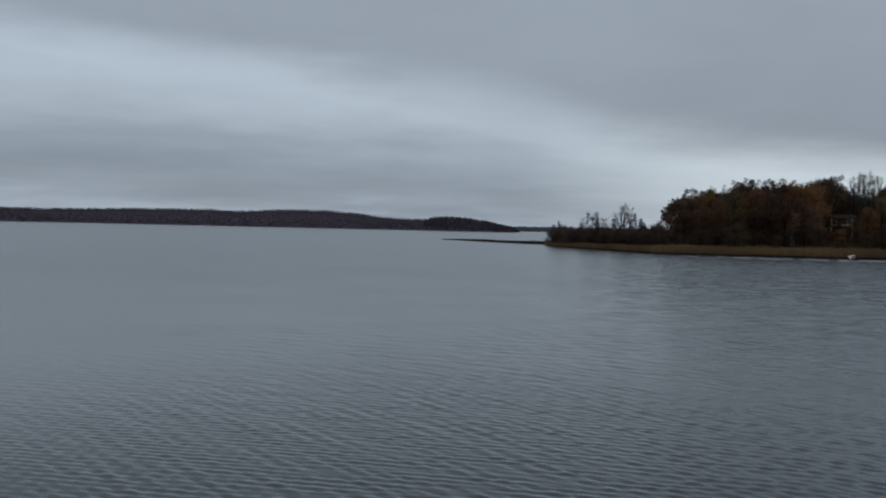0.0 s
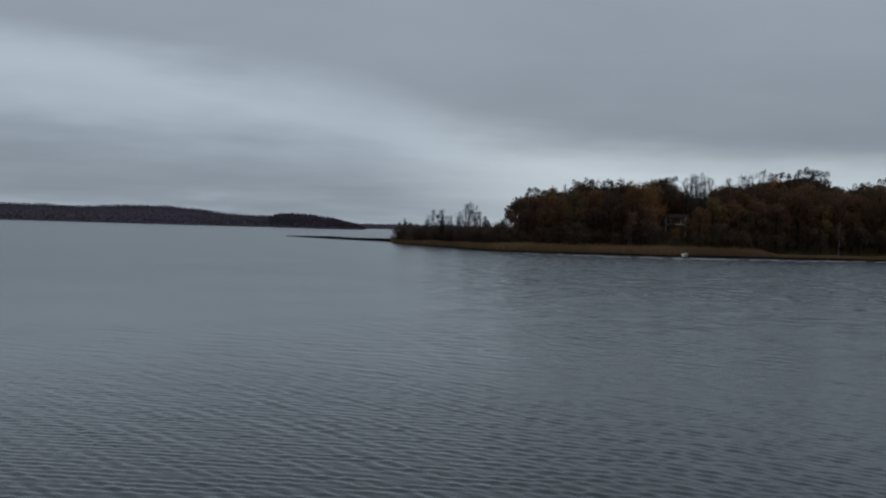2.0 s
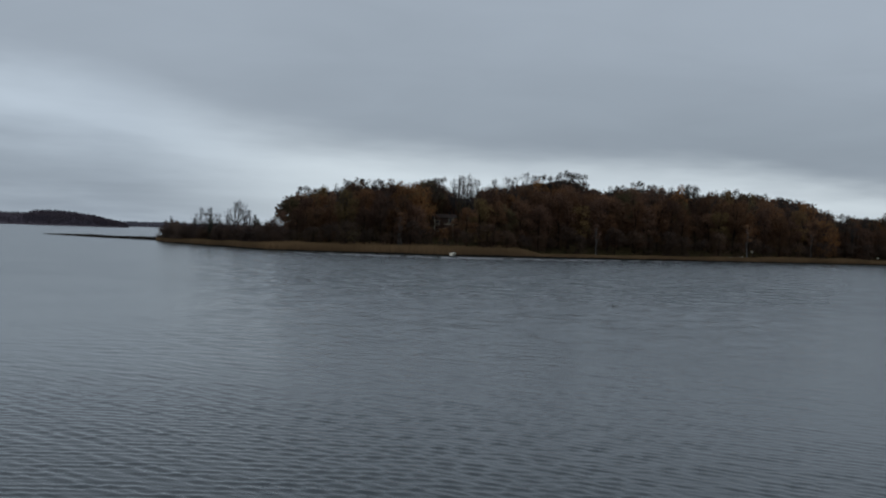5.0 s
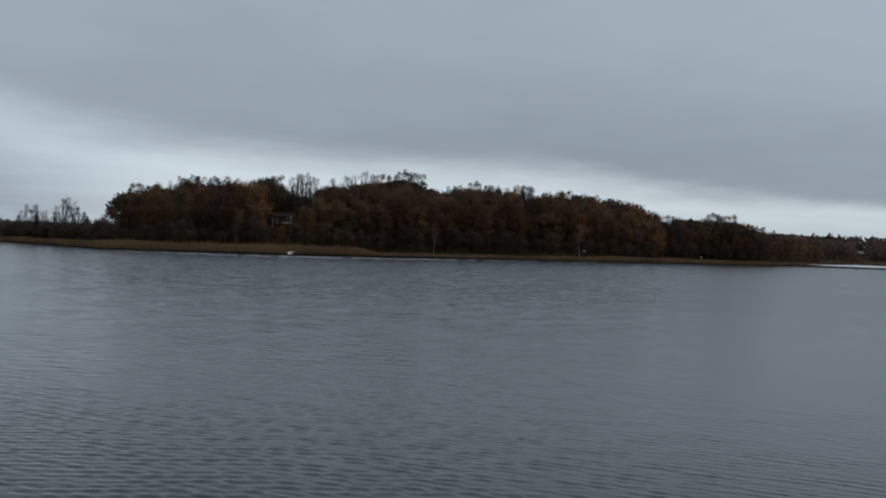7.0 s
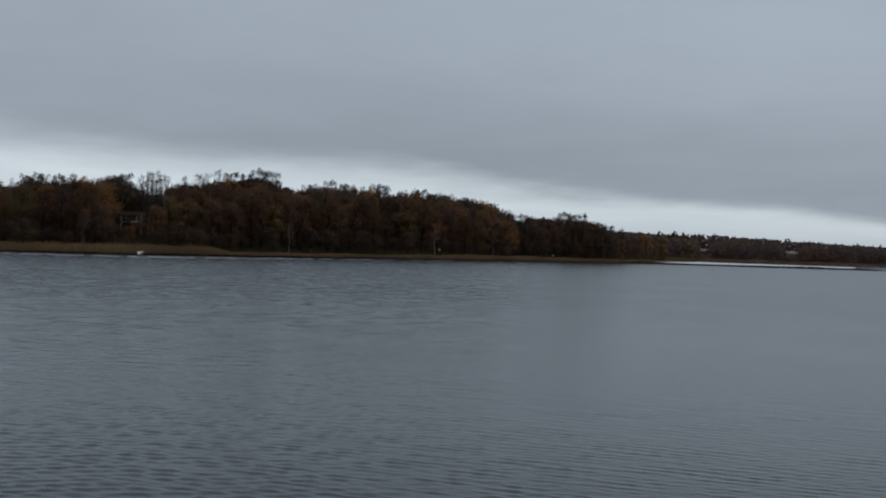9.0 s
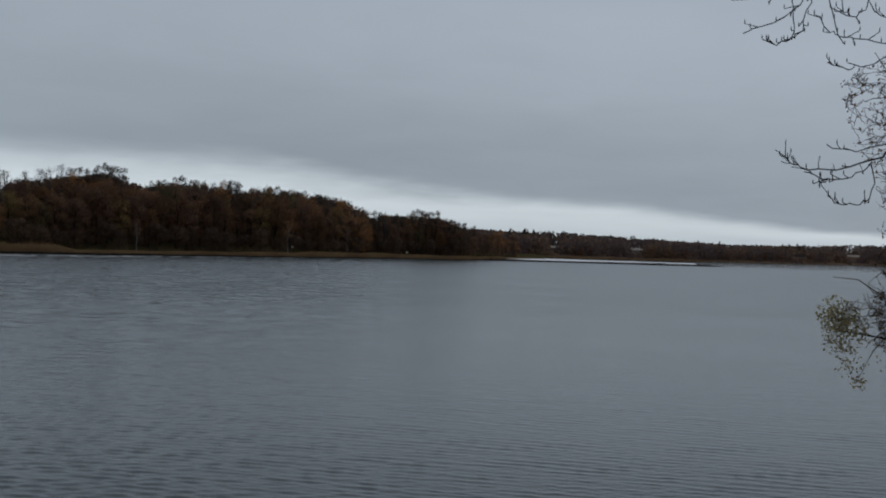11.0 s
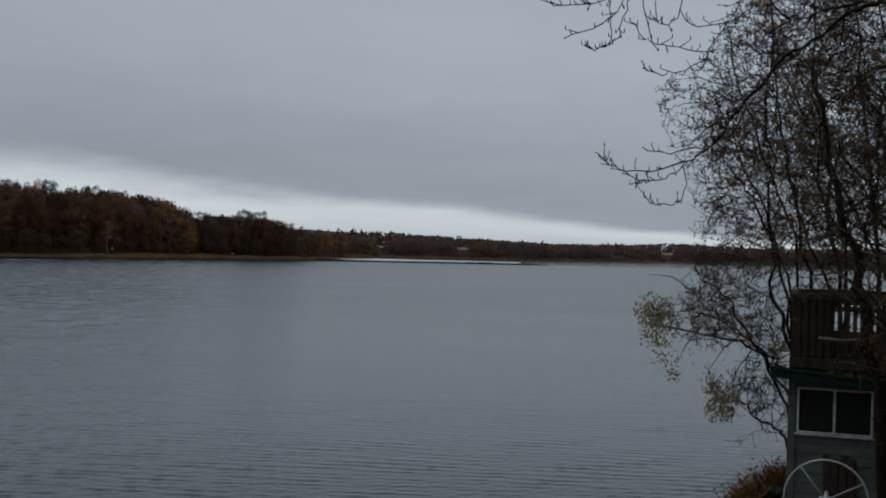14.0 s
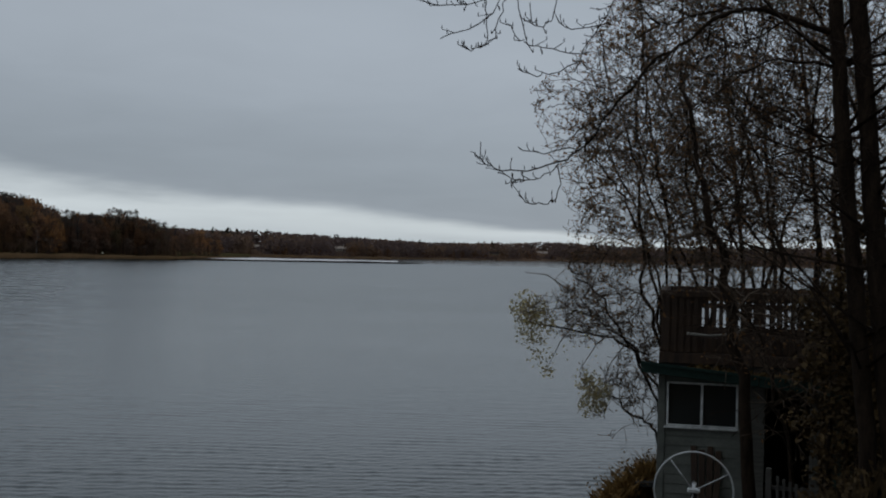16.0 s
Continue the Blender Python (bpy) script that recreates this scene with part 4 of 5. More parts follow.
rowing_boat(20.12, 241.5, 0.1, 58, "white rowing boat moored at the reed edge", 3.6)
rowing_boat(34.32, 309, 0.55, -30, "pale rowing boat drawn up on the shore")


def shore_board(azimuth, dist, z, tall):
    thing = tagged(new("shore_board"), "small white board on a post at the wood's edge", "sign")
    thing.matrix_world = Matrix.Translation(at(azimuth, dist, z)) @ pose(0, 0, 0, 0, 0, -azimuth)
    part("post", block(-0.06, 0.06, 0.02, 0.12, -0.4, tall), M_darkhouse, thing)
    part("board", block(-0.3, 0.3, -0.04, 0.016, tall - 0.5, tall), M_frame, thing)


shore_board(35.05, 320, land_height(8, 35), 2.6)
shore_board(40.87, 366, land_height(6, 41), 2.0)


# ================================================================ the near shore
M_board = mottled("weathered_boards", (0.045, 0.042, 0.036), (0.11, 0.105, 0.09), 3.0, 0.85, 0.006, (0.4, 1, 6), 30)
M_wall = mottled("grey_green_paint", (0.078, 0.082, 0.070), (0.14, 0.145, 0.124), 2.2, 0.75, 0.004, (1, 1, 2.5), 24)
M_deckwood = mottled("brown_stained_timber", (0.019, 0.0095, 0.0048), (0.058, 0.029, 0.0132), 4.0, 0.8, 0.005, (3, 3, 0.5), 40)
M_fence = mottled("grey_fence_wood", (0.030, 0.027, 0.023), (0.070, 0.064, 0.055), 4.0, 0.85, 0.004, (3, 3, 0.5), 30)
M_green = mottled("green_roof_edge", (0.008, 0.020, 0.016), (0.020, 0.042, 0.034), 3.0, 0.7, 0.003, gloss=0.15)
M_white = mottled("worn_white_paint", (0.34, 0.34, 0.33), (0.78, 0.78, 0.76), 7.0, 0.6, 0.002)
M_dark = mottled("dark_inside", (0.012, 0.011, 0.010), (0.035, 0.032, 0.028), 2.0, 0.9)
M_steel = mottled("galvanised_steel", (0.42, 0.43, 0.43), (0.62, 0.62, 0.61), 12.0, 0.5, 0.0, metal=0.35)
M_red = mottled("red_paint", (0.22, 0.03, 0.025), (0.34, 0.05, 0.035), 8.0, 0.6)
M_litter = leafy("leaf_litter", (0.05, 0.032, 0.012), (0.12, 0.075, 0.025), (0.20, 0.12, 0.035))
M_brush = leafy("withered_brush", (0.018, 0.012, 0.007), (0.05, 0.032, 0.014), (0.085, 0.052, 0.02))
M_sedge = leafy("shore_sedge", (0.05, 0.036, 0.012), (0.18, 0.095, 0.028), (0.30, 0.15, 0.04))
M_smallleaf = leafy("withered_small_leaves", (0.060, 0.033, 0.018), (0.20, 0.104, 0.044), (0.38, 0.195, 0.066), thin=0.4)
M_yellow = leafy("yellow_leaves", (0.14, 0.10, 0.045), (0.38, 0.30, 0.14), (0.54, 0.45, 0.23), thin=0.35)
M_neartwig = mottled("twig_bark", (0.036, 0.026, 0.018), (0.108, 0.074, 0.050), 14.0, 0.9, gloss=0.2)


def window_glass():
    m, nt, p = matter("window_glass", 0.04, IOR=1.5)
    p.inputs["Base Color"].default_value = (0.02, 0.022, 0.022, 1)
    at_ = spot(nt)
    plug(nt, span(nt, grain(nt, at_, 6.0), 0.3, 0.7, 0.03, 0.22), p.inputs["Roughness"])
    return m


M_glass = window_glass()


def box(bm, x0, x1, y0, y1, z0, z1, bevel=0.0):
    made = bmesh.ops.create_cube(bm, size=1.0)["verts"]
    for v in made:
        v.co = Vector(((x0 + x1) / 2 + v.co.x * (x1 - x0), (y0 + y1) / 2 + v.co.y * (y1 - y0), (z0 + z1) / 2 + v.co.z * (z1 - z0)))
    if bevel:
        edges = list({e for v in made for e in v.link_edges})
        bmesh.ops.bevel(bm, geom=edges, offset=bevel, segments=1, affect="EDGES")


def boxed(*args):
    bm = bmesh.new()
    box(bm, *args)
    return bm


# ---- the bank under the camera and round the boathouse
BANK = [(-180, 30), (-100, 25), (-60, 9), (0, 8.5), (40, 9.5), (55, 12), (62, 16), (65, 18.6), (67, 20.4), (69, 21.6), (72, 24.5), (80, 27), (95, 29), (120, 32), (180, 30)]


def bank_height(a, d):
    edge = curve_of(BANK, a)
    level = 0.45 + 2.4 * max(0.0, 1 - d / (edge * 0.72)) ** 1.1
    rise = 1.35 * math.exp(-((a - 84) / 8.0) ** 2 - ((d - 12.5) / 3.5) ** 2)
    drop = min(1.0, max(0.0, (edge - d) / 2.2))
    return -0.45 + (level + rise + 0.45) * drop ** 0.7 + 0.05 * noise.noise((a * 0.4, d * 0.8, 2))


V, F = [Vector((0, 0, 2.85))], []
NA, NR = 180, 26
for i in range(NA):
    a = -180 + 360 * i / NA
    for j in range(1, NR + 1):
        d = (curve_of(BANK, a) + 0.3) * j / NR
        V.append(at(a, d, bank_height(a, d)))
for i in range(NA):
    k = (i + 1) % NA
    F.append((0, 1 + k * NR, 1 + i * NR))
    for j in range(NR - 1):
        F.append((1 + i * NR + j, 1 + k * NR + j, 1 + k * NR + j + 1, 1 + i * NR + j + 1))
tagged(new("ground_bank", mesh_of("ground_bank", V, F, M_soil, True)), "sloping lakeside bank of soil and withered grass", "bank", kind="structure")

# ---- boathouse; its front faces the camera, x runs along the front, y away from it
HOUSE = Matrix.Translation(at(71, 18)) @ pose(0, 0, 0, 0, 0, -71)
boathouse = new("boathouse")
boathouse.matrix_world = HOUSE
tagged(boathouse, "small grey-green wooden boathouse with a green roof edge", "boathouse")
X0, X1, DEEP, BASE = -0.65, 3.3, 3.4, 0.2
LEAN = 0.1  # the roof falls away from the front


def roof_under(x):
    return 2.72 - 0.083 * (x + 0.9)


# front wall round the window, of overlapping boards
z = BASE
k = 0
while z < 2.66:
    h = 0.152
    for lo, hi in (((X0, -0.53), (0.55, 0.80)) if 1.87 < z + h / 2 < 2.58 else ((X0, 0.80),)):
        top = min(z + h + 0.012, roof_under(hi))
        if top - z > 0.03:
            bm = boxed(lo, hi, 0.0, 0.03, z, top, 0.003)
            for v in bm.verts:
                v.co.y -= 0.014 * (1 - (v.co.z - z) / h)
            part("board", bm, M_wall, boathouse)
    z += h
    k += 1
part("corner_board", boxed(X0 - 0.02, X0 + 0.09, -0.035, -0.005, BASE, 2.68, 0.004), M_wall, boathouse)
bm = boxed(X0, X0 + 0.08, 0.04, DEEP, BASE, 2.66)
for v in bm.verts:
    if v.co.z > 1:
        v.co.z -= LEAN * (v.co.y + 0.34) + 0.02
part("side_wall", bm, M_wall, boathouse)
bm = boxed(X0 + 0.1, X1, DEEP - 0.08, DEEP, BASE, 2.0)
for v in bm.verts:
    if v.co.z > 1:
        v.co.z = roof_under(v.co.x) - LEAN * (DEEP + 0.34)
part("back_wall", bm, M_board, boathouse, "grey back wall of the open bay")
bm = boxed(X0 + 0.092, 0.735, -0.008, 0.03, 2.568, 2.60)
for v in bm.verts:
    if v.co.z > 2.58:
        v.co.z = roof_under(v.co.x) + 0.01
part("head_board", bm, M_wall, boathouse)
part("partition_wall", boxed(0.80, 0.87, 0.05, DEEP - 0.1, BASE, 2.1), M_board, boathouse)
part("floor", boxed(X0 + 0.1, X1 - 0.1, 0.04, DEEP - 0.1, BASE, BASE + 0.12), M_board, boathouse)
part("post", boxed(0.74, 0.96, -0.03, 0.09, BASE, 2.55, 0.006), M_board, boathouse, "pale weathered corner post")
part("bay_post", boxed(1.64, 1.80, 0.0, 0.14, BASE, 2.46, 0.02), M_board, boathouse, "grey weathered post in the open bay")
part("right_wall", boxed(1.98, X1, 0.02, 0.10, BASE, 2.45), M_green, boathouse, "dark green boarded wall")
part("right_side_wall", boxed(X1 - 0.08, X1, 0.11, DEEP - 0.1, BASE, 1.9), M_green, boathouse)
# roof: a lean slab with a green metal edge that falls to one side
bm = boxed(-0.9, 3.6, -0.34, DEEP + 0.2, 0.0, 0.10, 0.01)
for v in bm.verts:
    v.co.z += roof_under(v.co.x) + 0.02 - LEAN * (v.co.y + 0.34)
part("roof", bm, M_green, boathouse)
bm = boxed(-0.92, 3.62, -0.375, -0.345, 0.0, 0.155, 0.006)
for v in bm.verts:
    v.co.z += roof_under(v.co.x) + 0.01
fascia = part("fascia", bm, M_green, boathouse, "dark green painted roof edge")
bm = boxed(-0.93, 3.63, -0.40, -0.376, 0.12, 0.17, 0.004)
for v in bm.verts:
    v.co.z += roof_under(v.co.x) + 0.01
part("drip_edge", bm, M_green, fascia)
# window: one white frame, two panes
window = part("window", boxed(-0.53, 0.55, 0.05, 0.06, 1.88, 2.56), M_dark, boathouse, "dark two-pane window with a worn white frame")
for x0, x1, z0, z1 in ((-0.535, -0.505, 1.875, 2.565), (0.525, 0.555, 1.875, 2.565), (-0.014, 0.026, 1.901, 2.539), (-0.504, 0.524, 2.54, 2.565), (-0.504, 0.524, 1.875, 1.90)):
    part("frame_bar", boxed(x0, x1, -0.04, 0.035, z0, z1, 0.004), M_white, window, "worn white frame bar")
part("sill", boxed(-0.57, 0.59, -0.075, -0.02, 1.845, 1.872, 0.004), M_white, window)
for x0, x1 in ((-0.504, -0.015), (0.027, 0.524)):
    part("pane", boxed(x0, x1, 0.012, 0.018, 1.911, 2.529), M_glass, window, "dark window pane")

# ---- terrace on the roof with a picket railing
deck = new("roof_terrace")
deck.matrix_world = HOUSE
tagged(deck, "brown timber terrace with a picket railing on the boathouse roof", "terrace")
DZ = 3.02
for j in range(22):
    part("deck_board", boxed(-0.66, 3.7, 0.02 + j * 0.142, 0.15 + j * 0.142, DZ - 0.03, DZ, 0.003), M_deckwood, deck)
part("edge_beam", boxed(-0.67, 3.72, -0.03, 0.015, DZ - 0.16, DZ + 0.01, 0.005), M_deckwood, deck)
# near-black board added in place of the shaded gap under the terrace
bm = boxed(-0.64, 3.70, 0.016, 0.034, 0.0, 1.0)
for v in bm.verts:
    v.co.z = DZ - 0.035 if v.co.z > 0.5 else roof_under(v.co.x) + 0.13
part("gap_shade", bm, M_dark, deck)
for j in range(4):
    part("joist", boxed(-0.6 + j * 1.35, -0.53 + j * 1.35, 0.04, 3.0, 2.62, DZ - 0.035), M_deckwood, deck)
picket = bpy.data.meshes.new("picket")
bm = boxed(-0.031, 0.031, -0.011, 0.011, 0.0, 0.86, 0.003)
bm.to_mesh(picket)
bm.free()
picket.materials.append(M_deckwood)
rng = random.Random(17)


def railing(origin, turn, length, close=0.0, step=0.108):
    m = pose(origin[0], origin[1], DZ, 0, 0, turn)
    n = int(length / step)
    for j in range(n + 1):
        p = new("picket", picket)
        p.parent = deck
        p.matrix_local = m @ pose(j * step, 0, 0.04 + rng.uniform(-0.008, 0.008), 0, rng.gauss(0, 0.5), 0)
        if j * 0.108 < close:
            q = new("picket", picket)
            q.parent = deck
            q.matrix_local = m @ pose(j * 0.108 + 0.054, -0.026, 0.02, 0, 0, 0)
    for z0, z1, y0, y1 in ((0.885, 0.985, -0.05, 0.05), (0.01, 0.25, 0.013, 0.05), (0.72, 0.80, 0.013, 0.05)):
        r = part("rail", boxed(-0.05, length + 0.05, y0, y1, z0, z1, 0.006), M_deckwood, deck)
        r.matrix_local = m
    for j in range(int(length / 1.35) + 1):
        r = part("post", boxed(-0.045, 0.045, 0.052, 0.142, -0.1, 0.88, 0.005), M_deckwood, deck)
        r.matrix_local = m @ pose(min(j * 1.35 + 0.05, length - 0.05), 0, 0)


railing((-0.60, 0.0), 0, 4.2, 0.5)
railing((-0.60, 3.05), 0, 4.2, 0.0, 0.54)
railing((-0.64, 3.0), -90, 2.9)

# leaf litter caught on the roof edge
V, F = [], []
rng = random.Random(4)
for _ in range(1500):
    x = rng.uniform(-0.2, 3.5)
    leaves(V, F, HOUSE @ Vector((x, rng.uniform(-0.3, -0.02), roof_under(x) + 0.13 + abs(rng.gauss(0, 0.03)))), 0.02, 1, 0.07, rng)
tagged(new("leaf_litter", mesh_of("leaf_litter", V, F, M_litter)), "fallen brown leaves along the roof edge", "leaves", kind="stuff")


# ---- winch wheel of a boat lift
def winch_wheel():
    thing = new("boat_lift_winch")
    thing.matrix_world = Matrix.Translation(at(70.72, 15.5)) @ pose(0, 0, 0, 0, 0, -72)
    tagged(thing, "large pale steel boat lift wheel with thin spokes on a post", "boat lift wheel")
    hub = 1.375
    ground = bank_height(70.65, 15.5)
    V, F = [], []
    n, r, t = 48, 0.525, 0.0125
    for i in range(n):
        a = 2 * math.pi * i / n
        for k in range(6):
            b = 2 * math.pi * k / 6
            V.append(Vector(((r + t * math.cos(b)) * math.cos(a), t * math.sin(b), hub + (r + t * math.cos(b)) * math.sin(a))))
    for i in range(n):
        for k in range(6):
            F.append((i * 6 + k, i * 6 + (k + 1) % 6, (i + 1) % n * 6 + (k + 1) % 6, (i + 1) % n * 6 + k))
    part("rim", mesh_of("rim", V, F, M_steel, True), None, thing)
    for deg in (29, 128, 258):
        a = radians(deg)
        V, F = [], []
        tube(V, F, [(math.cos(a) * 0.05, 0, hub + math.sin(a) * 0.05), (math.cos(a) * 0.515, 0, hub + math.sin(a) * 0.515)], [0.009, 0.009], 6)
        part("spoke", mesh_of("spoke", V, F, M_steel, True), None, thing)
    part("hub", boxed(-0.085, 0.085, -0.04, 0.10, hub - 0.025, hub + 0.028, 0.012), M_steel, thing)
    part("post", boxed(-0.04, 0.04, 0.03, 0.11, ground - 0.1, hub - 0.032, 0.006), M_dark, thing)
    V, F = [], []
    tube(V, F, [(0, 0.11, hub), (0, 0.5, hub)], [0.03, 0.03], 10)
    part("drum", mesh_of("drum", V, F, M_steel, True), None, thing)


winch_wheel()

# ---- planks that lean on the wall, a low bench, a picket fence, a marker on a post
plank_set = new("leaning_planks")
plank_set.matrix_world = HOUSE
tagged(plank_set, "brown planks leaning upright against the boathouse wall", "planks")
for j in range(4):
    p = part("plank", boxed(-0.045, 0.045, -0.012, 0.012, 0, 1.16 - 0.06 * (j % 2), 0.003), M_deckwood, plank_set)
    p.matrix_local = pose(-0.06 + j * 0.098, -0.19, bank_height(71, 17.8) - 0.03, -7, 1.5 * (j - 1.5), 0)

bench = new("low_bench")
bench.matrix_world = Matrix.Translation(at(68.5, 18.6)) @ pose(0, 0, 0, 0, 0, -70)
tagged(bench, "low dark wooden bench at the water's edge", "bench")
g = bank_height(68.5, 18.6)
part("seat", boxed(-0.22, 0.24, -0.14, 0.14, 0.78, 0.86, 0.008), M_dark, bench)
for x in (-0.18, 0.18):
    part("leg", boxed(x - 0.03, x + 0.03, -0.12, 0.12, g - 0.05, 0.777), M_dark, bench)

fence = new("picket_fence")
fence.matrix_world = Matrix.Translation(at(74.3, 14.5)) @ pose(0, 0, 0, 0, 0, -78)
tagged(fence, "short weathered grey picket fence beside the boathouse", "fence")
g = bank_height(74.6, 14.5)
part("post", boxed(-0.035, 0.035, -0.035, 0.035, g - 0.1, 1.93, 0.006), M_fence, fence)
for j in range(5):
    part("picket", boxed(0.09 + j * 0.075, 0.125 + j * 0.075, -0.012, 0.012, g, 1.83 - j * 0.025, 0.003), M_fence, fence)
for z in (1.25, 1.66):
    part("rail", boxed(0.036, 0.48, 0.014, 0.04, z, z + 0.05, 0.003), M_fence, fence)

marker = new("marker_post")
marker.matrix_world = Matrix.Translation(at(78.35, 16.6)) @ pose(0, 0, 0, 0, 0, -78)
tagged(marker, "slim grey post with a red and white band", "post")
g = bank_height(78.35, 16.6)
part("pole", boxed(-0.035, 0.035, -0.03, 0.03, g - 0.1, 2.62, 0.006), M_board, marker)
for j, mat in enumerate((M_white, M_red, M_white, M_red)):
    part("band", boxed(-0.075, 0.075, -0.05, -0.033, 2.62 + j * 0.085, 2.70 + j * 0.085, 0.004), mat, marker)
part("backing", boxed(-0.07, 0.07, -0.030, 0.0, 2.625, 2.96), M_dark, marker)


# ---- sedge and grass at the water's edge
def sedge(name, count, spots, tall, material, label, seed):
    rng = random.Random(seed)
    V, F = [], []
    for _ in range(count):
        a, d, h = spots(rng)
        base = at(a, d, max(-0.05, bank_height(a, d) - 0.05))
        lean = Vector((rng.gauss(0, 0.35), rng.gauss(0, 0.35), 0))
        hh = h * rng.uniform(0.5, 1.05) * tall
        w = at(rng.uniform(0, 360), 0.014)
        n = len(V)
        mid = base + Vector((0, 0, hh * 0.6)) + lean * hh * 0.3
        tip = base + Vector((0, 0, hh * 0.95)) + lean * hh * 0.9
        V.extend((base - w, base + w, mid + w * 0.8, tip, mid - w * 0.8))
        F.append((n, n + 1, n + 2, n + 3, n + 4))
        if rng.random() < 0.6:
            leaves(V, F, mid.lerp(tip, rng.random()), 0.05, 2, 0.055, rng)
    return tagged(new(name, mesh_of(name, V, F, material)), label, "sedge", kind="stuff")


def edge_spots(rng):
    a = rng.uniform(64.9, 69.2)
    d = curve_of(BANK, a) - rng.uniform(0.2, 2.4)
    return a, d, 0.26 + 0.17 * (a - 64.9)


sedge("shore_sedge", 5600, edge_spots, 1.0, M_sedge, "rusty sedge and seedlings on the water's edge", 51)
sedge("bank_brush", 3000, lambda r: (r.uniform(72.5, 84), r.uniform(11.5, 15.5), 0.4), 1.0, M_brush, "withered brown brush on the bank", 52)


# ---- near trees
def twiggy(name, stems, label, seed, limbs, reach, leaf_mat, leaf, per_tip, sub=(3, 4), west=((-500, 0), (500, 0)), depth=3, droop=0.0, first=0.3):
    """A many-stemmed tree: stems are (points, base radius); limbs and twigs grow from them."""
    rng = random.Random(seed)
    thing = tagged(new(name), label, "tree")
    base = stems[0][0][0]
    thing.location = base
    LV, LF, TV, TF = [], [], [], []
    for pts, r0 in stems:
        V, F = [], []
        # round the course of the stem off
        fine_pts = []
        for i in range(len(pts) - 1):
            for j in range(4):
                fine_pts.append(pts[i].lerp(pts[i + 1], j / 4) + Vector((rng.gauss(0, 0.045), rng.gauss(0, 0.045), 0)) * (0.3 if i == 0 else 1.0))
        fine_pts.append(pts[-1])
        n = len(fine_pts)
        radii = [r0 * (1 - 0.85 * i / n) + 0.006 for i in range(n)]
        tube(V, F, [p - base for p in fine_pts], radii, 9)
        part("trunk", mesh_of("trunk", V, F, M_bark, True), None, thing)
        out, tips = [], []
        for _ in range(limbs):
            i = rng.randint(int(n * first), n - 1)
            turn = rng.uniform(0, 6.28)
            long = reach * (1.0 - 0.25 * i / n) * rng.uniform(0.5, 1.1)
            grow(rng, fine_pts[i], (math.cos(turn), math.sin(turn), rng.uniform(0.25, 1.0)), long, min(0.026, radii[i] * 0.5), depth, out, tips, 0.5, sub, droop)
        # the crown ends where the open water begins
        def inside(p):
            return math.degrees(math.atan2(p.x, p.y)) > curve_of(west, (p.z - EYE) / math.hypot(p.x, p.y) * 1977)
        for pts2, radii2 in out:
            if not (inside(pts2[-1]) and inside(pts2[3])):
                continue
            if radii2[0] < 0.012:
                pts2, radii2 = pts2[::2] + pts2[-1:], radii2[::2] + radii2[-1:]
            tube(TV, TF, [p - base for p in pts2], [max(0.0052, r) for r in radii2], 3)
        for tip in tips:
            if not inside(tip):
                continue
            if rng.random() < per_tip:
                leaves(LV, LF, tip - base, 0.035, 1, leaf, rng, 0.7)
    tagged(part("twig_mass", mesh_of("twig_mass", TV, TF, M_neartwig), None, thing), kind="stuff")
    tagged(part("foliage", mesh_of("foliage", LV, LF, leaf_mat), None, thing), kind="stuff")
    return thing


def stem(*rows):
    return [seen(*r) for r in rows]


def rooted(a, d, *rows):
    return [at(a, d, bank_height(a, d) - 0.1)] + [seen(*r) for r in rows]


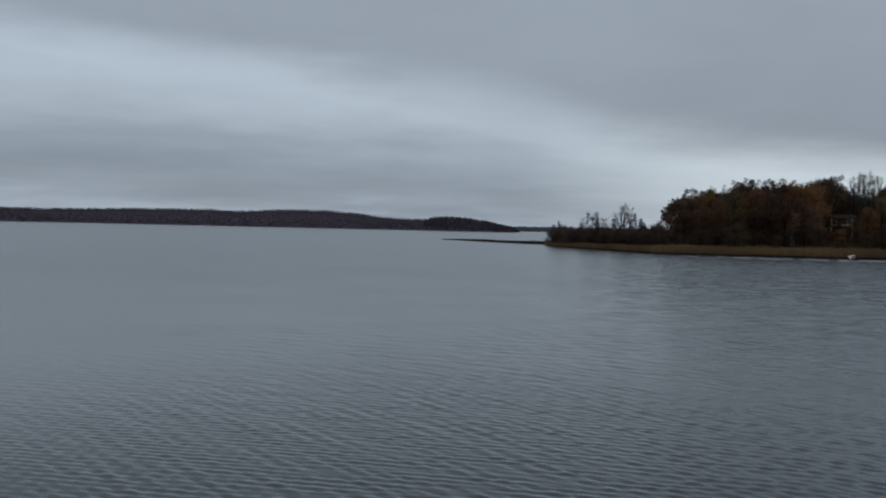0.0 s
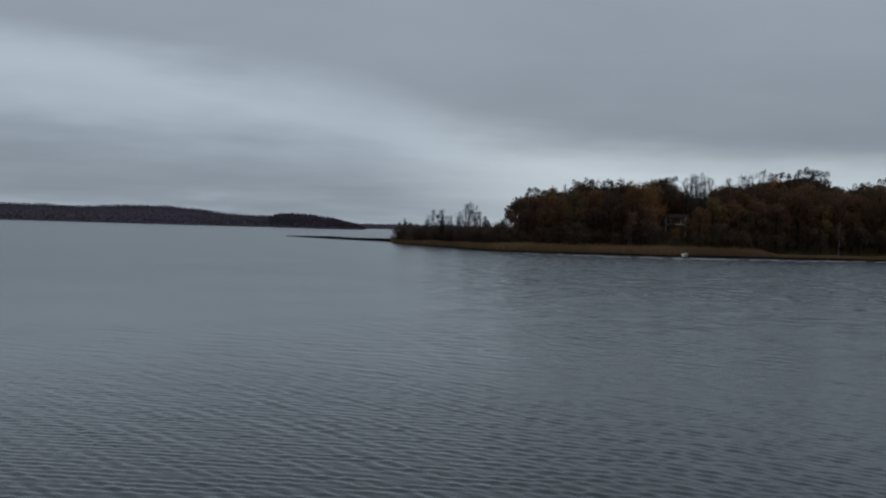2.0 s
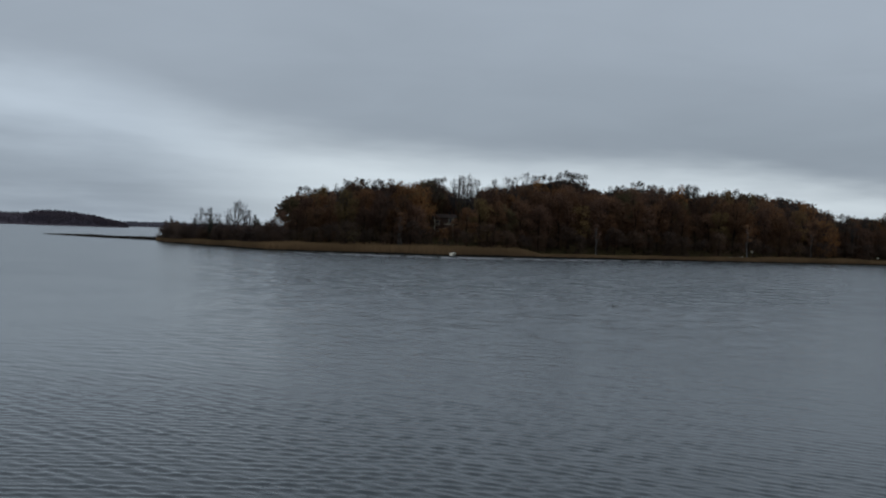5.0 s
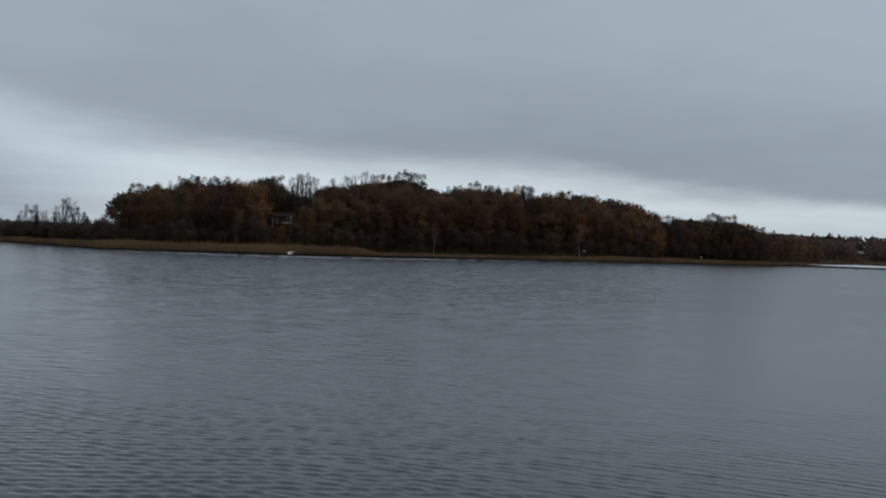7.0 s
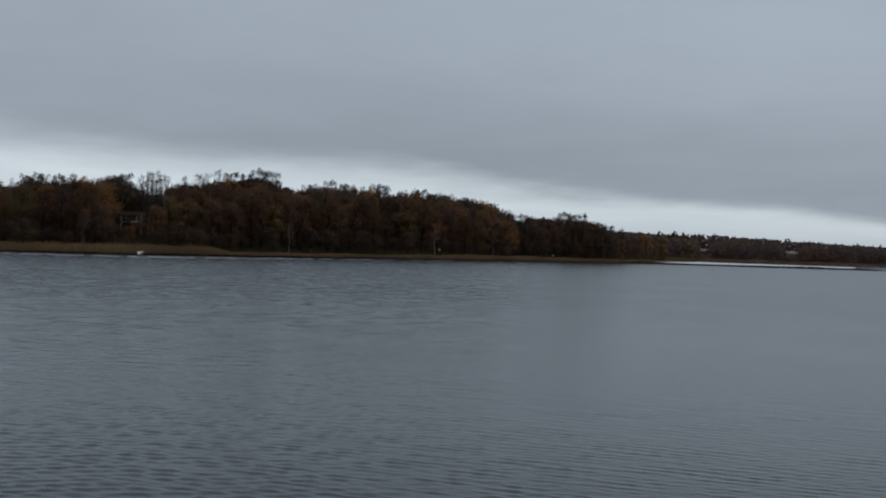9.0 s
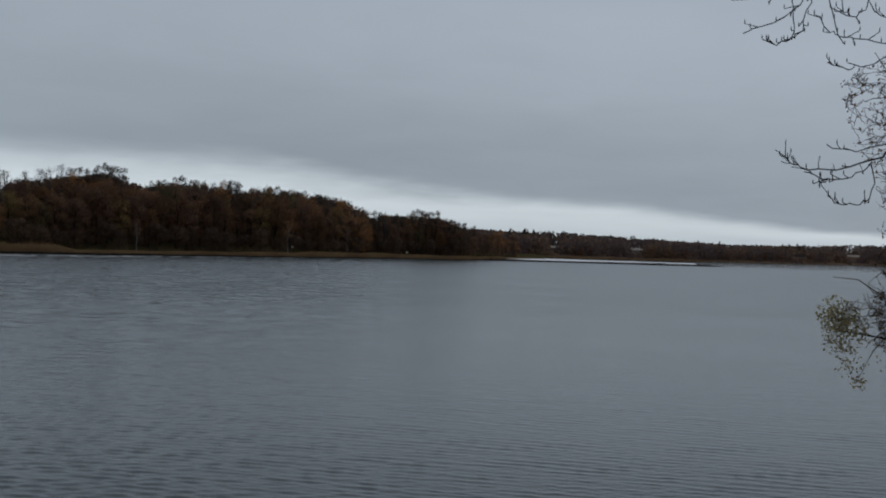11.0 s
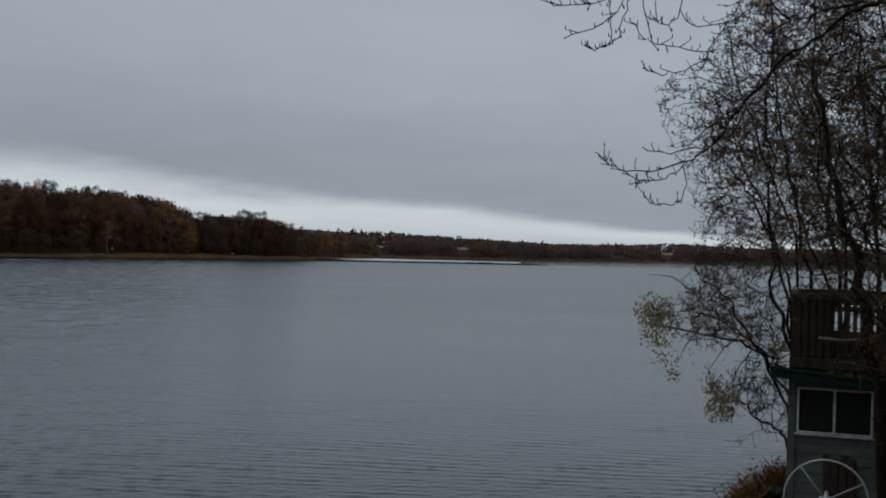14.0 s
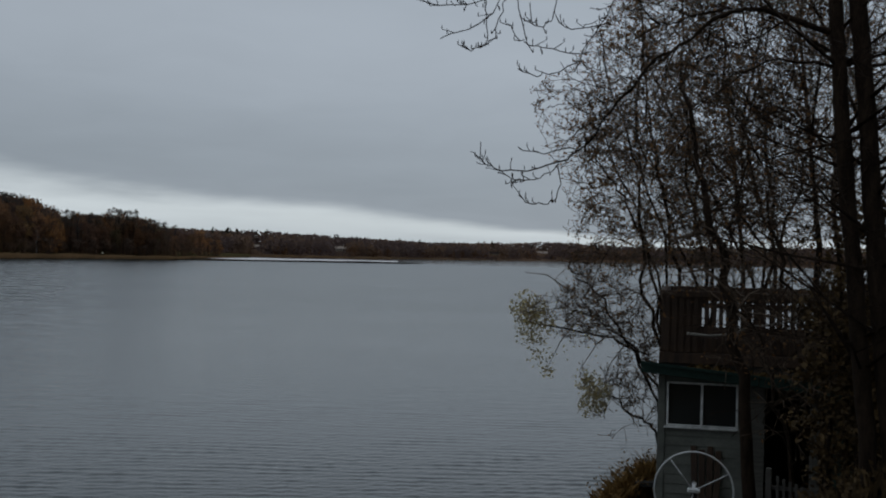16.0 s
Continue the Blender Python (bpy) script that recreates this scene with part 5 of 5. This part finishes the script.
CROWN_EDGE = ((-300, 63.5), (0, 64.3), (53, 64.1), (123, 63.7), (202, 62.6), (261, 62.2), (301, 62.2), (330, 63.6), (352, 64.4), (400, 65.4), (500, 67))
twiggy("lakeside_tree", [
    (rooted(69.6, 22.0, (69.2, -200, 22), (68.6, -120, 21.8), (68.0, -10, 21.6), (67.7, 90, 21.5), (67.5, 250, 21.3), (67.8, 400, 21.2)), 0.040),
    (rooted(70.3, 22.4, (70.0, -100, 22.4), (69.2, 60, 22.3), (68.0, 240, 22.2), (67.6, 430, 22.2)), 0.043),
    (rooted(71.5, 22.8, (71.2, -60, 22.8), (70.3, 140, 22.9), (69.7, 330, 23), (69.6, 520, 23)), 0.043),
    (rooted(73.2, 23.2, (73.0, -60, 23.2), (72.2, 160, 23.3), (71.6, 360, 23.4), (71.2, 560, 23.4)), 0.050),
    (rooted(74.2, 23.0, (74.4, -40, 23.0), (74.0, 150, 23.0), (73.4, 350, 23.0), (73.4, 560, 23.0)), 0.043),
    (rooted(70.8, 22.2, (71.4, -90, 22.0), (72.4, 60, 21.8), (72.9, 230, 21.6), (73.9, 420, 21.5)), 0.032),
    (rooted(72.2, 22.6, (71.2, -80, 22.3), (69.4, 60, 22.0), (68.5, 170, 21.7), (67.5, 300, 21.4)), 0.032),
    (rooted(74.6, 22.9, (73.4, -30, 22.7), (71.0, 130, 22.5), (68.9, 260, 22.3), (67.6, 390, 22.1)), 0.032),
    (rooted(72.6, 22.4, (73.8, -60, 22.2), (75.3, 120, 22.0), (76.2, 300, 21.9), (76.4, 470, 21.8)), 0.036),
    (rooted(74.2, 22.0, (73.6, 20, 21.8), (72.35, 127, 21.6), (70.4, 224, 21.4), (68.9, 332, 21.3)), 0.029),
    (rooted(74.9, 21.9, (74.6, 21, 21.8), (73.6, 98, 21.7), (72.8, 204, 21.6), (73.0, 330, 21.5), (72.4, 480, 21.5)), 0.036),
    (rooted(71.8, 22.1, (71.3, 19, 22.0), (70.15, 126, 21.9), (69.8, 253, 21.8), (69.8, 390, 21.7)), 0.032),
    (rooted(69.3, 22.0, (69.0, -152, 22), (68.1, 16, 21.9), (67.1, 95, 21.8), (66.2, 140, 21.7), (65.0, 203, 21.6)), 0.029),
    (rooted(69.5, 22.3, (68.8, -60, 22.2), (67.5, 80, 22.0), (66.0, 190, 21.9), (64.9, 290, 21.8)), 0.025),
    (rooted(70.0, 22.5, (69.0, 40, 22.4), (67.4, 180, 22.3), (66.0, 300, 22.2), (65.5, 400, 22.1)), 0.025),
], "many-stemmed lakeside tree with withered small brown leaves", 61, 14, 2.1, M_smallleaf, 0.060, 0.9, west=CROWN_EDGE, first=0.4)
twiggy("lakeside_tree", [
    (rooted(76.3, 23.4, (76.5, -20, 23.4), (76.1, 160, 23.4), (75.4, 330, 23.4), (75.2, 560, 23.4)), 0.072),
    (rooted(77.6, 23.8, (77.2, 0, 23.8), (77.0, 200, 23.8), (77.6, 420, 23.8), (78, 560, 23.8)), 0.058),
    (rooted(80.5, 22.8, (80.2, 0, 22.8), (80.8, 220, 22.8), (80.6, 480, 22.8)), 0.058),
    (rooted(79.0, 22.6, (78.4, -20, 22.6), (77.2, 140, 22.5), (75.6, 260, 22.4), (74.6, 420, 22.3)), 0.040),
    (rooted(79.8, 21.5, (79.4, 0, 21.5), (78.0, 250, 21.4), (76.0, 430, 21.3), (74.5, 560, 21.2)), 0.05),
    (rooted(81.6, 18.5, (81.0, -20, 18.5), (80.2, 200, 18.4), (79.6, 430, 18.3), (79.4, 600, 18.2)), 0.043),
], "tall lakeside alder with dark bare twigs and few leaves", 62, 22, 2.4, M_smallleaf, 0.054, 0.45, first=0.42)
twiggy("lakeside_tree", [
    (rooted(73.5, 16.4, (73.1, -250, 16.4), (72.1, -38, 16.4), (71.2, 80, 16.5), (70.4, 190, 16.6), (69.6, 330, 16.8)), 0.095),
], "slim bent tree in front of the boathouse", 63, 26, 1.7, M_smallleaf, 0.05, 0.6, west=CROWN_EDGE, droop=-0.25)

# bare tangle of young stems beside and before the boathouse
twiggy("tangled_shrub", [
    (rooted(77.0, 15.2, (76.6, -260, 15.2), (75.8, -120, 15.1), (74.6, 0, 15.0), (73.9, 120, 15.0)), 0.03),
    (rooted(77.8, 15.4, (77.9, -240, 15.4), (77.6, -60, 15.3), (76.9, 140, 15.2)), 0.035),
    (rooted(75.6, 15.6, (75.2, -300, 15.6), (74.3, -190, 15.5), (73.3, -110, 15.5), (72.0, -60, 15.4)), 0.025),
    (rooted(78.6, 15.0, (79.0, -200, 15.0), (79.6, 0, 14.9), (80.4, 200, 14.8)), 0.035),
], "bare tangled shrub with thin stems beside the boathouse", 66, 11, 1.25, M_smallleaf, 0.045, 0.3, (3, 4), depth=2, west=((-400, 71.0), (400, 70.0)))

# low branch over the water with the last yellow leaves
low = twiggy("overhanging_branch_tree", [
    (rooted(69.3, 21.5, (68.9, -240, 21.3), (67.8, -160, 21), (66.6, -128, 20.8), (65.6, -104, 20.6), (64.9, -75, 20.4)), 0.022),
    (rooted(69.2, 21.4, (68.9, -300, 21.2), (68.2, -285, 20.9), (67.2, -262, 20.7), (66.2, -232, 20.5)), 0.022),
    (rooted(69.4, 21.2, (68.95, -248, 21.1), (67.55, -166, 20.9), (66.0, -74, 20.7), (64.9, -38, 20.6), (64.2, -16, 20.5)), 0.024),
    (rooted(69.5, 21.3, (69.0, -200, 21.1), (68.2, -168, 20.9), (66.4, -140, 20.8), (64.1, -128, 20.6), (62.4, -118, 20.5), (61.9, -113, 20.4)), 0.024),
], "low leaning shrub with drooping twigs over the water", 64, 25, 0.95, M_smallleaf, 0.045, 0.6, (3, 5), depth=2, west=((-300, 62.2), (-200, 61.8), (-90, 61.6), (-60, 63.2), (60, 64.3)))
V, F = [], []
rng = random.Random(65)
for a, r, wide, count in ((62.2, -92, 0.19, 380), (62.6, -118, 0.22, 330), (62.3, -140, 0.15, 120), (62.9, -175, 0.16, 80), (63.3, -205, 0.08, 40), (65.7, -236, 0.18, 430), (65.6, -262, 0.15, 240), (65.3, -215, 0.16, 90), (64.3, -130, 0.4, 60)):
    leaves(V, F, seen(a, r, 20.5) - low.location, wide, count, 0.058, rng, 0.6)
tagged(part("yellow_foliage", mesh_of("yellow_foliage", V, F, M_yellow), None, low, "last pale yellow leaves in tufts"), kind="stuff")
for a0, r0, a1, r1 in ((65.5, -104, 62.4, -100), (64.6, -120, 63.2, -205), (67.2, -150, 65.8, -240), (64.3, -60, 62.0, -30), (66.6, -128, 64.9, -200)):
    p, q = seen(a0, r0, 20.6) - low.location, seen(a1, r1, 20.5) - low.location
    V, F = [], []
    tube(V, F, [p, p.lerp(q, 0.5) + Vector((0, 0, 0.12)), q], [0.014, 0.010, 0.005], 4)
    part("side_branch", mesh_of("side_branch", V, F, M_neartwig, True), None, low)


# dark leafy shrub that fills the gap behind the big trunks
def leafy_shrub(spots, label, seed):
    rng = random.Random(seed)
    thing = tagged(new("leafy_shrub"), label, "shrub")
    base = at(spots[0][0], spots[0][1], bank_height(spots[0][0], spots[0][1]) - 0.05)
    thing.location = base
    LV, LF = [], []
    for a, d, top in spots:
        foot = at(a, d, bank_height(a, d) - 0.05)
        head = seen(a + rng.uniform(-0.5, 0.5), top, d)
        pts = [foot.lerp(head, i / 6) + Vector((rng.gauss(0, 0.04), rng.gauss(0, 0.04), 0)) * (i > 0) for i in range(7)]
        V, F = [], []
        tube(V, F, [p - base for p in pts], [0.03 * (1 - 0.12 * i) for i in range(7)], 7)
        part("stem", mesh_of("stem", V, F, M_bark, True), None, thing)
        for _ in range(46):
            f = rng.uniform(0.12, 1.0)
            p = foot.lerp(head, f) + Vector((rng.gauss(0, 0.24), rng.gauss(0, 0.24), rng.gauss(0, 0.1)))
            leaves(LV, LF, p - base, 0.11, 26, 0.075, rng, 0.5)
    tagged(part("foliage", mesh_of("foliage", LV, LF, M_brush), None, thing), kind="stuff")


leafy_shrub([(77.3, 14.2, -40), (77.9, 14.6, 40), (78.5, 14.9, 80), (79.1, 14.6, 95), (79.7, 14.9, 110), (80.4, 14.5, 120), (78.2, 14.1, -20), (79.4, 14.1, 40)], "dark withered leafy shrub behind the big double trunk", 67)


# the big double-trunked tree beside the camera
def big_tree():
    rng = random.Random(71)
    d = 12.0
    base = at(79.2, d, bank_height(79.2, d) - 0.1)
    thing = tagged(new("double_trunked_tree"), "big dark double-trunked tree with arching bare limbs", "tree")
    thing.location = base
    TV, TF, LV, LF = [], [], [], []

    def in_crown(p):
        return math.degrees(math.atan2(p.x, p.y)) > curve_of(CROWN_EDGE, (p.z - EYE) / math.hypot(p.x, p.y) * 1977) + 1.0

    for rows, r0 in (([(79.05, -385), (78.3, -125), (77.5, 156), (76.9, 440), (76.4, 640)], 0.088), ([(80.2, -385), (79.4, -123), (78.62, 156), (77.95, 440), (77.6, 640)], 0.104)):
        V, F = [], []
        pts = [base + (at(rows[0][0] - 79.2 + 90, 0.0))] + [seen(a, r, d) for a, r in rows]
        pts[0] = Vector((pts[1].x, pts[1].y, base.z))
        dense = [pts[i].lerp(pts[i + 1], j / 5) + Vector((rng.gauss(0, 0.008), rng.gauss(0, 0.008), 0)) for i in range(len(pts) - 1) for j in range(5)]
        tube(V, F, [p - base for p in dense], [r0 * (1.12 - 0.35 * i / len(dense)) + rng.uniform(-0.004, 0.004) for i in range(len(dense))], 12)
        part("trunk", mesh_of("trunk", V, F, M_bark, True), None, thing)
        for _ in range(20):
            i = rng.randint(9, len(dense) - 1)
            turn = rng.uniform(0, 6.28)
            out, tips = [], []
            grow(rng, dense[i], (math.cos(turn), math.sin(turn), 0.6), rng.uniform(1.2, 2.6), 0.024, 3, out, tips, 0.45, (3, 4), 0.0)
            for p2, r2 in out:
                if not in_crown(p2[-1]):
                    continue
                tube(TV, TF, [p - base for p in p2[::2] + p2[-1:]], [max(0.0038, r) for r in r2[::2] + r2[-1:]], 3)
    arching = [([(76.85, 385), (74.8, 413), (73.0, 432), (72.0, 428), (71.0, 410), (69.5, 367), (68.3, 345), (67.1, 297), (66.1, 257), (65.5, 222), (64.8, 190), (64.0, 170), (62.6, 154), (60.6, 150), (60.0, 157), (59.5, 172)], 0.040),
               ([(74.8, 413), (74.3, 399), (73.0, 380), (72.0, 367), (70.6, 344), (69.4, 290)], 0.02), ([(71.9, 430), (70.0, 420), (68.5, 404), (67.2, 380)], 0.02),
               ([(68.5, 404), (67.4, 450), (66.3, 461), (65.5, 405), (64.7, 357), (64.3, 325)], 0.015)]
    hooks = [([(63.5, 157), (63.7, 126), (63.5, 106), (63.1, 92), (62.5, 88), (61.9, 95), (61.6, 106)], 0.008), ([(63.6, 160), (62.9, 140), (62.1, 132), (61.4, 133), (60.5, 145)], 0.008),
             ([(61.6, 133), (61.2, 122)], 0.006), ([(64.8, 190), (62.8, 182), (62.1, 183), (61.5, 191)], 0.007), ([(64.5, 340), (63.0, 323), (62.4, 320), (61.4, 329)], 0.007)]
    drooping = [([(67.4, 450), (64.0, 500), (61.5, 490), (60.0, 458), (58.8, 442), (57.6, 437), (56.5, 445)], 0.012), ([(61.5, 490), (60.5, 454), (60.1, 428), (58.9, 398), (57.4, 380)], 0.009),
                ([(61.5, 490), (60.8, 471), (60.5, 428), (60.2, 385), (59.8, 377), (59.6, 368), (59.1, 361), (58.5, 369)], 0.009), ([(61.0, 488), (59.6, 460), (59.8, 421), (59.8, 377)], 0.007),
                ([(64.0, 500), (61.2, 461), (61.4, 426), (61.9, 373), (62.6, 367), (64.0, 357), (65.0, 359)], 0.010), ([(61.9, 374), (61.5, 382), (61.0, 406)], 0.007),
                ([(64.0, 500), (63.3, 461), (63.1, 418), (62.7, 404), (62.3, 406), (61.9, 416)], 0.009), ([(65.5, 405), (64.0, 397), (63.4, 415)], 0.008)]
    inner = [([(76.9, 330), (74.3, 345), (72.6, 320), (70.4, 262), (69.2, 180)], 0.022), ([(77.3, 210), (75.4, 215), (73.8, 240), (72.4, 300)], 0.018),
             ([(77.4, 120), (75.5, 128), (73.6, 170), (72.2, 250)], 0.016), ([(78.6, 120), (80.4, 190), (82, 300)], 0.03)]
    for rows, r0 in arching + hooks + drooping + inner:
        rows = [(a_, r_, 11.5 + max(0.0, a_ - 70) * 0.07) for a_, r_ in rows]
        pts = [seen(*r) for r in rows]
        dense = []
        for i in range(len(pts) - 1):
            for j in range(3):
                dense.append(pts[i].lerp(pts[i + 1], j / 3) + Vector((rng.gauss(0, 0.012), rng.gauss(0, 0.012), rng.gauss(0, 0.012))))
        dense.append(pts[-1])
        n = len(dense)
        V, F = [], []
        tube(V, F, [p - base for p in dense], [max(0.0055, r0 * (1 - 0.9 * (i / n) ** 0.42)) for i in range(n)], 7)
        part("limb", mesh_of("limb", V, F, M_bark, True), None, thing)
        for i in range(2, n):
            for _ in range(2 if i < n * 0.8 else 1):
                if r0 > 0.01 and rng.random() < 0.7:
                    along = (dense[i] - dense[i - 1]).normalized()
                    side = Vector((rng.gauss(0, 1), rng.gauss(0, 1), rng.gauss(0.35, 0.7))).normalized()
                    out, tips = [], []
                    long = rng.uniform(0.06, 0.2) if i > n * 0.55 or r0 < 0.02 else rng.uniform(0.2, 0.65)
                    grow(rng, dense[i], along * 0.6 + side * 0.7, long, 0.006, 0 if i > n * 0.55 else 1, out, tips, 0.3, (2, 3), 0.1)
                    for p2, r2 in out:
                        tube(TV, TF, [p - base for p in p2], [max(0.004, r) for r in r2], 4)
                    for tip in tips[::2]:
                        leaves(LV, LF, tip - base, 0.006, 1, 0.022, rng, 1.0)
        # short spurs with a bud at the end
        for i in range(int(n * 0.4), n):
            for _ in range(2):
                if rng.random() < 0.38:
                    p = dense[i - 1].lerp(dense[i], rng.random())
                    q = p + (Vector((rng.gauss(0, 0.8), rng.gauss(0, 0.8), rng.gauss(0.4, 0.7))).normalized() + (dense[i] - dense[i - 1]).normalized() * 0.8) * rng.uniform(0.02, 0.11)
                    tube(TV, TF, [p - base, p.lerp(q, 0.5) - base, q - base], [0.006, 0.005, 0.004], 4)
                    tube(LV, LF, [q - base, q - base + Vector((0, 0, 0.015)), q - base + Vector((0, 0, 0.045))], [0.003, 0.0065, 0.002], 5)
    tagged(part("twig_mass", mesh_of("twig_mass", TV, TF, M_bark, True), None, thing), kind="stuff")
    tagged(part("bud_mass", mesh_of("bud_mass", LV, LF, M_bark), None, thing, "dark buds and catkins"), kind="stuff")


big_tree()


M_stick = mottled("bleached_dead_wood", (0.11, 0.098, 0.085), (0.24, 0.22, 0.19), 5.0, 0.85)
dead = tagged(new("dead_branch"), "pale dead branch caught along the terrace railing", "branch")
pts = [seen(70.2, -128, 17.75), seen(71.3, -131, 17.75), seen(72.5, -126, 17.75), seen(73.2, -112, 17.75), seen(74.2, -109, 17.8), seen(75.0, -102, 17.85), seen(75.9, -98, 17.9)]
dead.location = pts[0]
V, F = [], []
tube(V, F, [p - pts[0] for p in pts], [0.022, 0.021, 0.02, 0.019, 0.017, 0.014, 0.009], 7)
part("stick", mesh_of("stick", V, F, M_stick, True), None, dead)
V, F = [], []
tube(V, F, [pts[4] - pts[0], seen(75.3, -90, 17.8) - pts[0], seen(75.5, -70, 17.8) - pts[0]], [0.012, 0.010, 0.006], 6)
part("fork", mesh_of("fork", V, F, M_stick, True), None, dead)

# ---- unseen woodland, added behind the camera to keep light off the near shore
rng = random.Random(81)
V, F = [], []
for _ in range(420):
    a = rng.uniform(92, 285)
    d = rng.uniform(15, 26)
    tall = rng.uniform(9, 15)
    c = at(a, d, bank_height(a if a < 180 else a - 360, d))
    for k in range(46):
        leaves(V, F, c + Vector((rng.gauss(0, 1.1), rng.gauss(0, 1.1), tall * rng.uniform(0.03, 1.0))), 0.3, 1, 1.1, rng)
tagged(new("bank_woodland", mesh_of("bank_woodland", V, F, M_brown)), "unseen brown woodland on the bank, added to block light", "woodland", kind="stuff")
